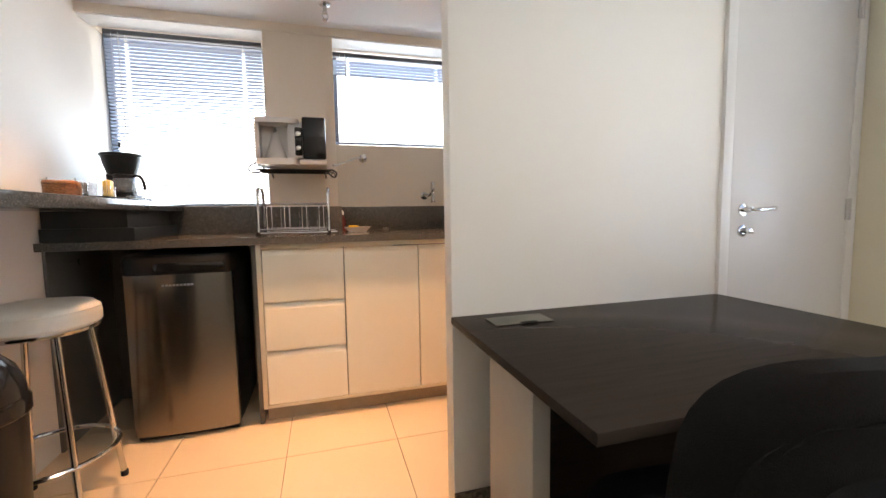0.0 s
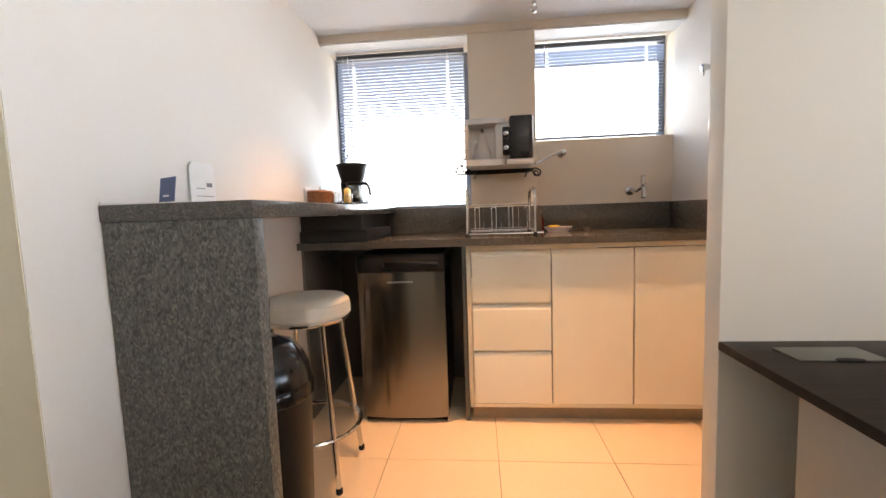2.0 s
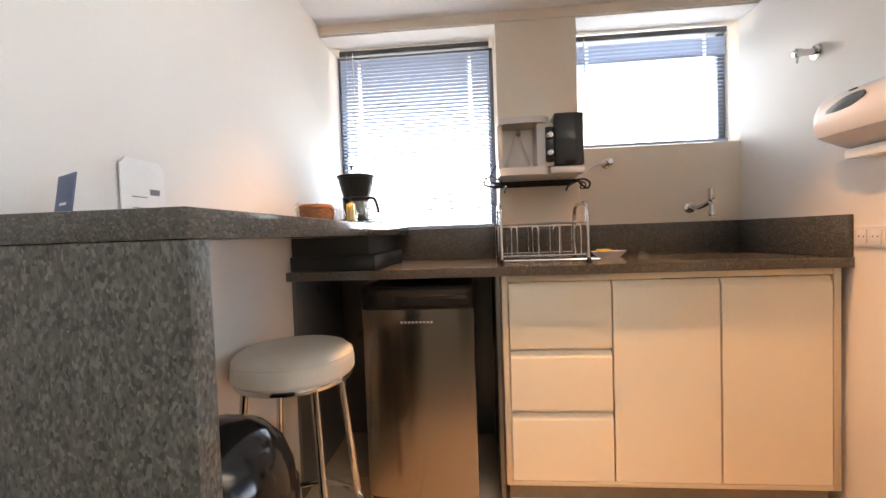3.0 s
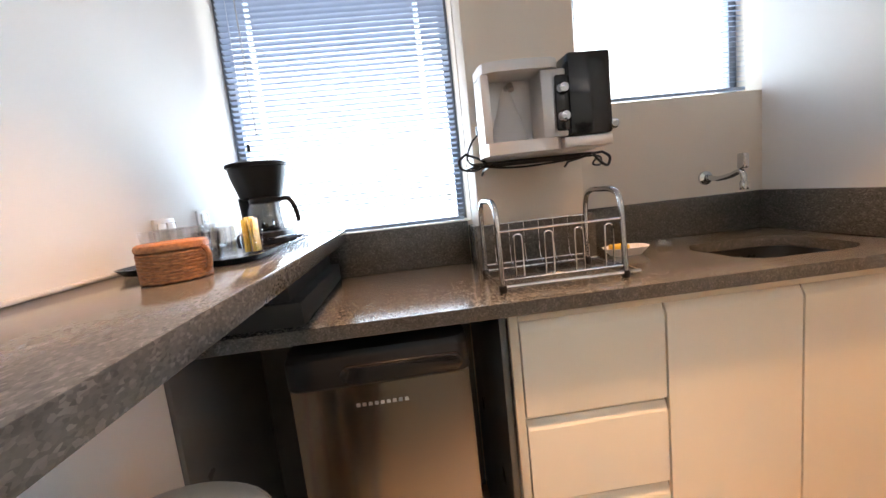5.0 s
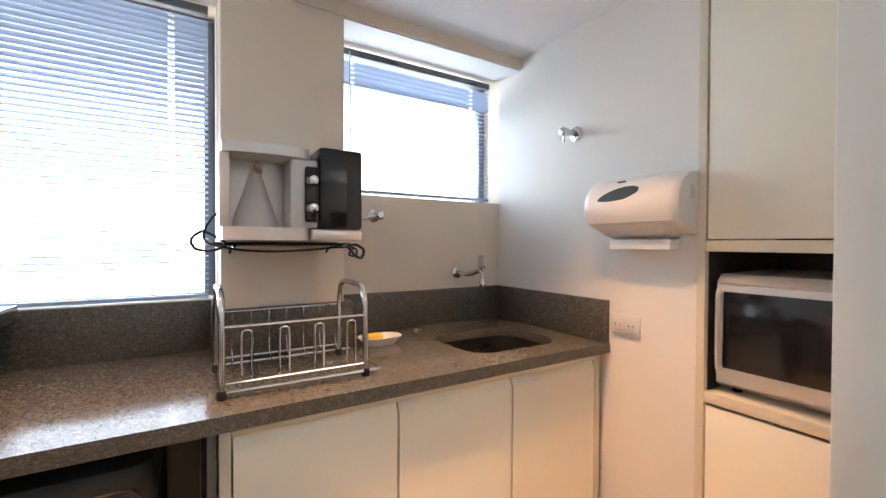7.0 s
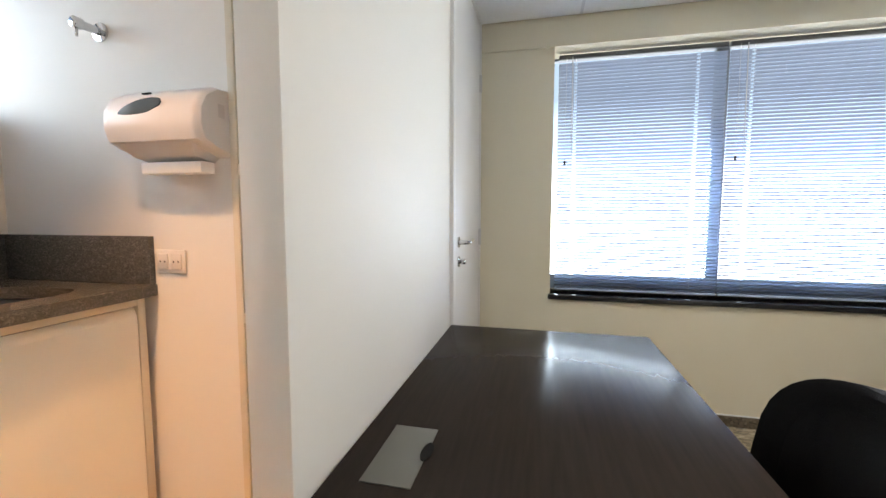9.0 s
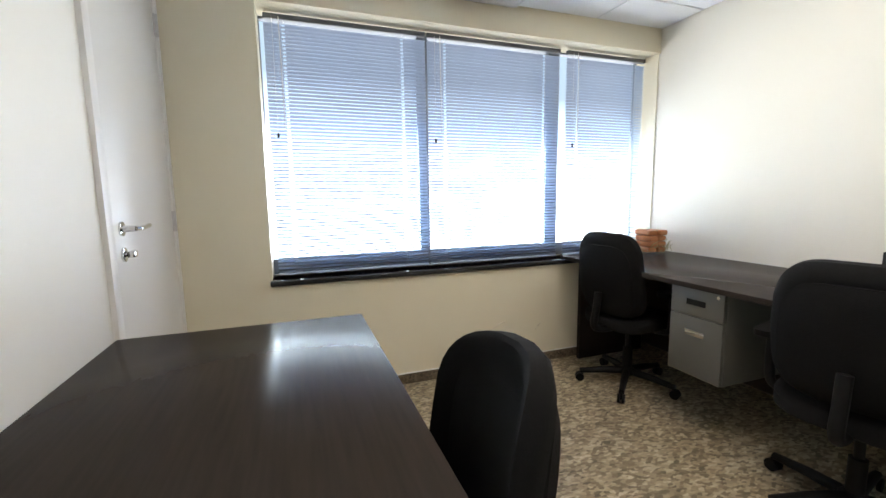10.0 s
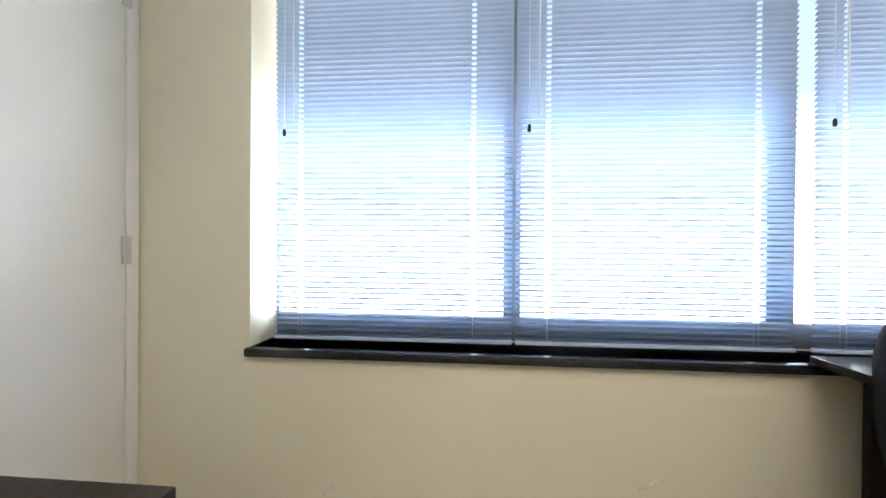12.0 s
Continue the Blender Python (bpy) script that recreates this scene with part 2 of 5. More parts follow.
def sky_backdrop(name, edge, soft):
    """Bright hazy distance below a height, blue-grey above it."""
    m = bpy.data.materials.new(name)
    m.use_nodes = True
    nt = m.node_tree
    nt.nodes.remove(nt.nodes["Principled BSDF"])
    tc, sep, n, add = (nt.nodes.new("ShaderNode" + k) for k in ("TexCoord", "SeparateXYZ", "TexNoise", "Math"))
    mp = nt.nodes.new("ShaderNodeMapping")
    mp.inputs["Scale"].default_value = (0.5, 0.5, 2.5)
    n.inputs["Scale"].default_value, n.inputs["Detail"].default_value = 1.3, 3
    add.operation, add.inputs[1].default_value = "MULTIPLY_ADD", 0.5
    rng, ramp, em = nt.nodes.new("ShaderNodeMapRange"), nt.nodes.new("ShaderNodeValToRGB"), nt.nodes.new("ShaderNodeEmission")
    rng.inputs["From Min"].default_value, rng.inputs["From Max"].default_value = edge, edge + soft
    nt.links.new(tc.outputs["Object"], sep.inputs[0])
    nt.links.new(tc.outputs["Object"], mp.inputs[0])
    nt.links.new(mp.outputs[0], n.inputs[0])
    nt.links.new(n.outputs["Fac"], add.inputs[0])
    nt.links.new(sep.outputs[2], add.inputs[2])
    nt.links.new(add.outputs[0], rng.inputs[0])
    nt.links.new(rng.outputs[0], ramp.inputs[0])
    els = ramp.color_ramp.elements
    els[0].position, els[0].color = 0.0, (1.0, 1.0, 1.0, 1)
    els[1].position, els[1].color = 1.0, (0.13, 0.17, 0.22, 1)
    e = els.new(0.3)
    e.color = (0.34, 0.44, 0.56, 1)
    nt.links.new(ramp.outputs[0], em.inputs[0])
    em.inputs[1].default_value = 4.5
    nt.links.new(em.outputs[0], nt.nodes["Material Output"].inputs[0])
    return m


# ---- mesh helpers ----
def add_box(bm, x0, x1, y0, y1, z0, z1, bevel=0.0, segments=2):
    flat = bm.faces.layers.int.get("flat") or bm.faces.layers.int.new("flat")
    before = set(bm.faces)
    r = bmesh.ops.create_cube(bm, size=1.0)
    for v in r["verts"]:
        v.co = Vector(((x0 + x1) / 2 + v.co.x * (x1 - x0), (y0 + y1) / 2 + v.co.y * (y1 - y0), (z0 + z1) / 2 + v.co.z * (z1 - z0)))
    if bevel:
        bmesh.ops.bevel(bm, geom=list({e for v in r["verts"] for e in v.link_edges}), offset=bevel, segments=segments, affect="EDGES", profile=0.5)
    for f in bm.faces:
        if f not in before:
            f.normal_update()
            f[flat] = int(max(abs(c) for c in f.normal) > 0.9999)
    return bm


def box(*args, **kw):
    return add_box(bmesh.new(), *args, **kw)


def ring_skin(bm, rings, caps=True):
    """Skins closed rings of equal length, one after the other."""
    made = [[bm.verts.new(p) for p in ring] for ring in rings]
    n = len(made[0])
    for a, b in zip(made, made[1:]):
        for i in range(n):
            bm.faces.new((a[i], a[(i + 1) % n], b[(i + 1) % n], b[i]))
    if caps:
        bm.faces.new(made[0][::-1])
        bm.faces.new(made[-1])
    return bm


def lathe(profile, at=(0, 0, 0), segments=28, squash=1.0, bm=None, caps=True):
    """A turned shape: profile of (radius, height)."""
    bm = bm or bmesh.new()
    ring_skin(bm, [[(at[0] + r * math.cos(2 * math.pi * i / segments), at[1] + squash * r * math.sin(2 * math.pi * i / segments), at[2] + z) for i in range(segments)] for r, z in profile], caps)
    return bm


def tube(points, r, segments=10, bm=None, closed=False, radii=None):
    """A round bar along a line of points."""
    bm = bm or bmesh.new()
    pts = [Vector(p) for p in points]
    rings = []
    up = None
    n = len(pts)
    for i, p in enumerate(pts):
        a, b = pts[(i - 1) % n if closed else max(i - 1, 0)], pts[(i + 1) % n if closed else min(i + 1, n - 1)]
        d = (b - a).normalized()
        if up is None:
            up = d.orthogonal().normalized()
        side = d.cross(up).normalized()
        up = side.cross(d).normalized()
        rr = radii[i] if radii else r
        rings.append([p + rr * (math.cos(2 * math.pi * k / segments) * up + math.sin(2 * math.pi * k / segments) * side) for k in range(segments)])
    if closed:
        ring_skin(bm, rings + [rings[0]], False)
        bmesh.ops.remove_doubles(bm, verts=bm.verts, dist=1e-6)
    else:
        ring_skin(bm, rings)
    return bm


def arc(points, steps=6):
    """Rounds the corners of a line of points (Catmull-Rom)."""
    p = [Vector(q) for q in points]
    p = [2 * p[0] - p[1]] + p + [2 * p[-1] - p[-2]]
    out = []
    for i in range(1, len(p) - 2):
        for k in range(steps):
            t = k / steps
            out.append(0.5 * (2 * p[i] + (p[i + 1] - p[i - 1]) * t + (2 * p[i - 1] - 5 * p[i] + 4 * p[i + 1] - p[i + 2]) * t * t + (3 * p[i] - p[i - 1] - 3 * p[i + 1] + p[i + 2]) * t ** 3))
    return out + [p[-2]]


def rounded(w, d, r, z, steps=5, cx=0.0, cy=0.0):
    """A closed rounded rectangle at height z."""
    pts = []
    for sx, sy, a0 in ((1, 1, 0), (-1, 1, 90), (-1, -1, 180), (1, -1, 270)):
        for k in range(steps + 1):
            a = radians(a0 + 90 * k / steps)
            pts.append((cx + sx * (w / 2 - r) + r * math.cos(a), cy + sy * (d / 2 - r) + r * math.sin(a), z))
    return pts


def mesh_of(name, bm, mat, smooth=True):
    bmesh.ops.recalc_face_normals(bm, faces=bm.faces)
    flat = bm.faces.layers.int.get("flat")
    for f in bm.faces:
        f.smooth = smooth and not (flat and f[flat])
    me = bpy.data.meshes.new(name)
    bm.to_mesh(me)
    bm.free()
    me.materials.append(mat)
    if smooth:
        me.set_sharp_from_angle(angle=radians(38))
    return me


BASE = {}


def thing(name, label, category, at=(0, 0, 0), group="", kind=""):
    """An Empty at the base of a thing whose parts are given in world metres."""
    ob = new(name)
    ob.empty_display_size = 0.1
    ob.location = at
    BASE[ob] = Vector(at)
    return tagged(ob, label, category, group, kind)


def part(name, bm, mat, parent, label=""):
    ob = new(name, bm if isinstance(bm, bpy.types.Mesh) else mesh_of(name, bm, mat))
    ob.parent = parent
    if parent in BASE:
        ob.matrix_parent_inverse = Matrix.Translation(-BASE[parent])
    return tagged(ob, label)


def structure(name, bm, mat, label="", category=""):
    return tagged(new(name, mesh_of(name, bm, mat)), label, category, kind="structure")


def single(name, bm, mat, label, category, group=""):
    return tagged(new(name, mesh_of(name, bm, mat)), label, category, group)


# ---- plan ----
LX, RX = -1.01, 1.19            # kitchen side walls
BY, CY = 3.447, 3.282           # kitchen back wall, column face
PY, PT, PX = 1.926, 0.08, 0.652  # partition face, thickness, free end
WX, SY = 2.71, -1.27           # office window wall, far office wall
KZ, OZ = 2.255, 2.388            # ceilings
WEST, JY = -2.3, 1.47           # unseen west end, return wall by the bar
COL0, COL1 = -0.085, 0.318
W1 = (LX, COL0 - 0.003, 1.168, 2.205)
W2 = (0.318, RX, 1.572, 2.205)
OW = (-1.262, 1.473, 0.735, 2.222)

# ---- walls, floors and ceilings ----
bm = box(LX - 0.15, LX, JY, BY + 0.25, 0, OZ + 0.1)
structure("wall_west_kitchen", bm, M["wall"], "smooth off-white painted kitchen wall beside the bar", "wall")
bm = box(-1.22, LX - 0.15, JY + 0.003, JY + 0.13, 0, OZ + 0.1)
add_box(bm, WEST, -2.07, JY + 0.003, JY + 0.13, 0, OZ + 0.1)
add_box(bm, -2.07, -1.22, JY + 0.003, JY + 0.13, 2.12, OZ + 0.1)
add_box(bm, LX - 0.152, LX - 0.003, JY - 0.002, JY, 0, OZ + 0.1)
structure("wall_north_entry", bm, M["wall_cream"], "cream painted wall beside the entrance door", "wall")

bm = box(W1[0], W1[1], BY, BY + 0.25, 0, W1[2])
add_box(bm, W1[1], W2[0], BY, BY + 0.25, 0, KZ)
add_box(bm, W2[0], W2[1], BY, BY + 0.25, 0, W2[2])
add_box(bm, RX, RX + 0.1, BY, BY + 0.25, 0, KZ)
add_box(bm, W1[0], W1[1], BY, BY + 0.25, W1[3], KZ)
add_box(bm, W2[0], W2[1], BY, BY + 0.25, W2[3], KZ)
structure("wall_north_kitchen", bm, M["wall_beige"], "beige painted kitchen wall with two windows", "wall")
structure("column", box(COL0, COL1, CY, BY - 0.001, 0, KZ - 0.051, bevel=0.003), M["wall_beige"], "beige painted concrete column between the kitchen windows", "column")
structure("beam_kitchen", box(LX, RX, CY - 0.001, BY - 0.001, KZ - 0.05, KZ), M["wall_beige"], "shallow beige beam above the kitchen windows", "beam")
bm = box(LX + 0.001, COL0 - 0.001, CY + 0.01, BY - 0.001, KZ - 0.056, KZ - 0.0505)
add_box(bm, COL1 + 0.001, RX - 0.001, CY + 0.01, BY - 0.001, KZ - 0.056, KZ - 0.0505)
structure("trim_reveal", bm, M["reveal"], "white painted soffit over the kitchen windows", "trim")
structure("wall_east_kitchen", box(RX, RX + 0.1, 2.47, BY, 0, KZ + 0.1), M["wall"], "off-white painted kitchen wall beside the sink", "wall")
structure("wall_partition", box(PX, 1.862, PY, PY + PT, 0, OZ + 0.1, bevel=0.003), M["wall_warm"], "thin off-white partition between office and kitchen", "wall")
bm = box(2.706, WX + 0.25, PY, PY + PT, 0, OZ + 0.1)
structure("wall_partition_corner", bm, M["wall_warm"], "narrow off-white strip of wall beside the door", "wall")
structure("wall_store_east", box(1.75, 1.85, PY + PT, BY, 0, KZ + 0.1), M["wall"], "plain wall closing the cupboard recess", "wall")

bm = box(WX, WX + 0.25, SY - 0.1, PY, 0, OW[2])
add_box(bm, WX, WX + 0.25, OW[1], PY, OW[2], OW[3])
add_box(bm, WX, WX + 0.25, SY - 0.1, OW[0], OW[2], OW[3])
add_box(bm, WX, WX + 0.25, SY - 0.1, PY, OW[3], OZ + 0.1)
structure("wall_east_office", bm, M["wall_cream"], "cream painted office wall under the wide window", "wall")
structure("beam_office", box(WX - 0.015, WX - 0.001, SY, PY - 0.001, OW[3] - 0.003, OZ), M["wall_cream"], "cream beam running over the office window", "beam")
structure("wall_south_office", box(WEST - 0.1, WX, SY - 0.1, SY, 0, OZ + 0.1), M["wall_ivory"], "ivory painted office wall behind the long desk", "wall")
structure("wall_west_office", box(WEST - 0.1, WEST, SY, JY + 0.13, 0, OZ + 0.1), M["wall"], "off-white painted office end wall", "wall")

structure("ceiling_kitchen", box(LX, 1.75, PY + PT, BY, KZ, KZ + 0.1), M["ceiling"], "flat white plaster kitchen ceiling", "ceiling")
structure("wall_header", box(LX, PX, PY, PY + PT, KZ, OZ + 0.1), M["wall"], "shallow plaster step between the two ceilings", "wall")
bm = box(WEST, WX, SY, PY, OZ + 0.02, OZ + 0.06)
tw, tl = 0.67, 0.67
x = 2.355
xs = [WX - 0.016]
while x > WEST:
    xs.append(x)
    x -= tl
xs.append(WEST)
ys = [SY] + [y for y in (-0.68 + tw * k for k in range(5)) if y < PY] + [PY]
for xa, xb in zip(xs, xs[1:]):
    for ya, yb in zip(ys, ys[1:]):
        if xa - xb > 0.03 and yb - ya > 0.03:
            add_box(bm, xb + 0.009, xa - 0.009, ya + 0.009, yb - 0.009, OZ - 0.004, OZ + 0.02)
structure("ceiling_office", bm, M["ceiling_tile"], "white mineral fibre ceiling tiles in a metal grid", "ceiling")
bm = bmesh.new()
for y in ys:
    add_box(bm, WEST, WX - 0.017, y - 0.011, y + 0.011, OZ + 0.002, OZ + 0.012)
for x in xs:
    add_box(bm, x - 0.011, x + 0.011, SY, PY, OZ + 0.003, OZ + 0.013)
structure("trim_ceiling_grid", bm, M["t_bar"], "white metal ceiling grid bars", "trim")

bm = box(LX - 0.15, 1.75, PY + 0.001, BY + 0.2, -0.1, -0.006)
kitchen_floor = structure("floor_kitchen", bm, M["grout"], "cream porcelain tile kitchen floor with thin joints", "floor")
bm = box(WEST - 0.1, WX + 0.2, SY - 0.1, PY, -0.1, 0.0)
structure("floor_office", bm, M["floor_granite"], "brown flecked polished granite office floor", "floor")
bm = box(WX - 0.015, WX - 0.0005, SY, PY - 0.001, 0, 0.062, bevel=0.002)
add_box(bm, WEST, WX - 0.016, SY + 0.0005, SY + 0.015, 0, 0.062, bevel=0.002)
add_box(bm, PX - 0.0005, 1.861, PY - 0.013, PY - 0.0005, 0, 0.062, bevel=0.002)
bead = box(WX - 0.006, WX - 0.0004, SY, PY - 0.001, 0.0625, 0.069)
structure("trim_bead", bead, M["reveal"], "thin pale filler bead above the skirting", "trim")
structure("baseboard", bm, M["skirting"], "brown flecked granite skirting", "baseboard")


structure("backdrop_east", box(4.80, 4.82, -6.0, 5.2, -2.0, 6.0), sky_backdrop("hazy_distance_east", 1.8, 0.9), "bright hazy distance beyond the office window", "backdrop")
structure("backdrop_north", box(-6.0, 4.78, 5.40, 5.42, -2.0, 6.0), sky_backdrop("hazy_distance_north", 2.8, 1.0), "bright hazy distance beyond the kitchen windows", "backdrop")


# ---- windows and blinds ----
def window(name, along, a0, a1, z0, z1, face, bars, label, foot=0.04, jamb=0.035):
    """A frame with panes in an opening. along: the wall's direction, x or y; face: the frame's middle across the wall."""
    root = tagged(new(name), label, "window", kind="structure")
    BASE[root] = Vector((0, 0, 0))

    def put(u0, u1, v0, v1, half):
        return (u0, u1, face - half, face + half, v0, v1) if along == "x" else (face - half, face + half, u0, u1, v0, v1)

    edges = [(a0, 0.0)] + bars + [(a1, 0.0)]
    for za, zb in ((z0, z0 + foot), (z1 - 0.014, z1)):
        part("window_frame", box(*put(a0, a1, za, zb, 0.022), bevel=0.003), M["alu"], root)
    for i, (a, half) in enumerate(edges):
        lo, hi = (a, a + jamb) if i == 0 else ((a - jamb, a) if i == len(edges) - 1 else (a - half, a + half))
        part("mullion", box(*put(lo, hi, z0 + foot, z1 - 0.014, 0.02), bevel=0.003), M["alu"], root)
    for (a, ha), (b, hb) in zip(edges, edges[1:]):
        pane = part("pane", box(*put(a + (ha or jamb) + 0.001, b - (hb or jamb) - 0.001, z0 + foot + 0.001, z1 - 0.015, 0.002)), M["pane"], root)
        pane.visible_shadow = False
    return root


window("window_1", "x", W1[0] + 0.002, W1[1], W1[2], W1[3], BY + 0.15, [], "grey aluminium kitchen window over the bar end", 0.012)
window("window_2", "x", W2[0], W2[1] - 0.002, W2[2], W2[3], BY + 0.15, [], "low wide grey aluminium window above the sink", 0.012)
window("window_3", "y", OW[0], OW[1], OW[2], OW[3], 2.935, [(-0.495, 0.05), (0.503, 0.035)], "wide three-part grey aluminium office window", 0.095, 0.005)


def slat_mesh(length, width, holes):
    """One curved blind slat along x with cord holes."""
    bm = bmesh.new()
    cuts = sorted({0.0, length, *[h + s * 0.009 for h in holes for s in (-1, 1)]})
    rows = [(-0.5, -0.0012), (-0.22, 0.0004), (0.22, 0.0004), (0.5, -0.0012)]
    grid = [[bm.verts.new((c - length / 2, w * width, z)) for w, z in rows] for c in cuts]
    for i, (a, b) in enumerate(zip(grid, grid[1:])):
        mid = (cuts[i] + cuts[i + 1]) / 2
        for k in range(3):
            if k == 1 and any(abs(mid - h) < 0.008 for h in holes):
                continue
            bm.faces.new((a[k], a[k + 1], b[k + 1], b[k]))
    return mesh_of("slat", bm, M["slat"])


def blind(label, m, length, top, bottom, holes, tilt, pitch=0.0205, width=0.025, wand=0.08, shut=0, shut_tilt=-22, ease=0):
    """A venetian blind hung at the pose m (x along it, y out of the room); its first slats hang more shut, easing to the tilt."""
    root = tagged(new("venetian_blind"), label, "blind", "venetian blinds")
    root.matrix_basis = m
    part("head_rail", box(-length / 2, length / 2, -0.014, 0.014, top - 0.028, top, bevel=0.002), M["rail"], root)
    me = slat_mesh(length, width, holes)
    z = top - 0.056
    n = 0
    while z > bottom + 0.02:
        ob = part("slat", me, None, root)
        k = min(1.0, max(0.0, (n - shut + 1) / (ease + 1)))
        ob.matrix_basis = pose(0, 0, z, shut_tilt + (tilt - shut_tilt) * k + 1.5 * math.sin(n * 12.9898), 0, 0.05 * math.sin(n * 7.1))
        z -= pitch
        n += 1
    part("bottom_rail", box(-length / 2, length / 2, -0.012, 0.012, bottom, bottom + 0.014, bevel=0.003), M["slat"], root)
    for h in holes:
        bm = tube([(h - length / 2, -0.013, top - 0.02), (h - length / 2, -0.013, bottom + 0.01)], 0.0007, 5)
        tube([(h - length / 2, 0.013, top - 0.02), (h - length / 2, 0.013, bottom + 0.01)], 0.0007, 5, bm)
        part("ladder_cord", bm, M["cord"], root)
    if wand:
        x = -length / 2 + wand
        part("tilt_wand", tube([(x, -0.025, top - 0.02), (x + 0.004, -0.028, top - 0.62)], 0.0028, 8), M["cord"], root, "clear plastic tilt wand")
        w = part("pull_cord", tube([(x - 0.035, -0.022, top - 0.02), (x - 0.035, -0.024, top - 0.645)], 0.001, 5), M["cord"], root)
        part("cord_tassel", lathe([(0.002, 0.0), (0.006, -0.004), (0.0075, -0.026), (0.003, -0.03)], (x - 0.035, -0.024, top - 0.645), 10), M["black_plastic"], w)
    return root


blind("grey-blue venetian blind lowered over the kitchen window", pose(-0.5375, BY + 0.03, 0), 0.849, 2.196, 1.171, [0.11, 0.74], -13, shut=7, shut_tilt=-27, ease=16)
blind("grey-blue venetian blind over the sink window", pose(0.739, BY + 0.055, 0), 0.828, 2.192, 1.585, [0.10, 0.72], 13, shut=5, shut_tilt=-29)
OBX = 2.84
blind("grey-blue venetian blind lowered over the office window", pose(OBX, 0.975, 0, 0, 0, -90), 0.934, 2.212, 0.741, [0.102, 0.785], -31)
blind("grey-blue venetian blind lowered over the office window", pose(OBX, 0.002, 0, 0, 0, -90), 0.988, 2.212, 0.741, [0.119, 0.86], -31)
blind("grey-blue venetian blind lowered beside the office corner", pose(OBX, -0.906, 0, 0, 0, -90), 0.704, 2.212, 0.741, [0.10, 0.61], -31)

bm = box(WX - 0.025, WX + 0.195, OW[0] - 0.005, OW[1] + 0.012, 0.703, 0.735, bevel=0.006)
structure("window_sill", bm, M["sill"], "polished black stone window sill", "sill")


# ---- doors ----
def lever_handle(root, x, y, z, side):
    h = part("door_handle", lathe([(0.026, 0), (0.026, 0.006), (0.012, 0.008), (0.010, 0.045)], segments=20), M["chrome"], root, "satin chrome lever handle")
    h.matrix_basis = pose(x, y, z, 90)
    part("lever", tube(arc([(0, 0, 0.045), (0.02 * side, 0, 0.052), (0.06 * side, 0, 0.052), (0.125 * side, 0.004, 0.05)]), 0.0085, 12), M["chrome"], h)
    k = part("lock_rosette", lathe([(0.026, 0), (0.026, 0.006), (0.02, 0.008), (0.008, 0.008), (0.008, 0.012)], segments=20), M["chrome"], root)
    k.matrix_basis = pose(x, y, z - 0.092, 90)
    part("key", box(-0.002, 0.03 * side, -0.012, 0.012, 0.012, 0.034, bevel=0.003) if side > 0 else box(-0.03, 0.002, -0.012, 0.012, 0.012, 0.034, bevel=0.003), M["chrome"], k)


door = tagged(new("door_1"), "closed white lacquered office door with chrome lever", "door", kind="structure")
BASE[door] = Vector((0, 0, 0))
part("leaf", box(1.918, 2.648, PY - 0.012, PY + 0.028, 0.006, 2.36, bevel=0.003), M["door"], door)
for a, b in ((1.862, 1.914), (2.652, 2.706)):
    part("casing", box(a, b, PY - 0.016, PY + PT, 0, 2.385, bevel=0.003), M["door"], door)
part("casing", box(1.9145, 2.6515, PY - 0.015, PY + PT, 2.365, 2.385), M["door"], door)
lever_handle(door, 1.985, PY - 0.012, 1.096, 1)
for z in (0.19, 1.09, 2.02):
    hinge = part("hinge", box(2.632, 2.668, PY - 0.021, PY - 0.0125, z - 0.05, z + 0.05, bevel=0.002), M["silver"], door)
    part("pin", tube([(2.650, PY - 0.022, z - 0.052), (2.650, PY - 0.022, z + 0.052)], 0.005, 10), M["silver"], hinge)

door = tagged(new("door_2"), "closed white entrance door with white casing", "door", kind="structure")
BASE[door] = Vector((0, 0, 0))
part("leaf", box(-2.02, -1.272, JY + 0.02, JY + 0.06, 0.006, 2.08, bevel=0.003), M["door"], door)
for a, b in ((-1.27, -1.205), (-2.09, -2.022)):
    part("casing", box(a, b, JY - 0.012, JY + 0.13, 0, 2.12, bevel=0.004), M["door"], door)
part("casing", box(-2.021, -1.271, JY - 0.012, JY + 0.13, 2.085, 2.12), M["door"], door)
lever_handle(door, -1.96, JY + 0.02, 1.05, 1)

# ---- kitchen: bar, worktop, cabinets ----
BZ = 1.183
bar = thing("bar_counter", "grey granite bar counter with a waterfall end panel", "counter", (LX, 1.66, 0))
part("top", box(LX + 0.002, -0.595, 1.655, BY - 0.002, BZ - 0.045, BZ, bevel=0.003), M["granite"], bar, "polished speckled granite top")
part("end_panel", box(LX + 0.004, -0.597, 1.657, 1.705, 0, BZ - 0.0455, bevel=0.003), M["granite_leg"], bar, "honed speckled granite end panel")

part("sealant_strip", box(LX + 0.0005, LX + 0.007, 1.66, BY - 0.003, BZ + 0.0003, BZ + 0.009, bevel=0.002), M["white_plastic"], bar, "white sealant along the wall")

riser = thing("bar_riser", "black stained box between worktop and bar top", "riser", (LX, 2.83, 0.994))
part("upper_box", box(LX + 0.006, -0.668, 2.835, BY - 0.03, 1.0565, BZ - 0.0465, bevel=0.002), M["dark"], riser)
part("lower_shelf", box(LX + 0.006, -0.635, 2.815, BY - 0.03, 0.9945, 1.056, bevel=0.002), M["dark"], riser)


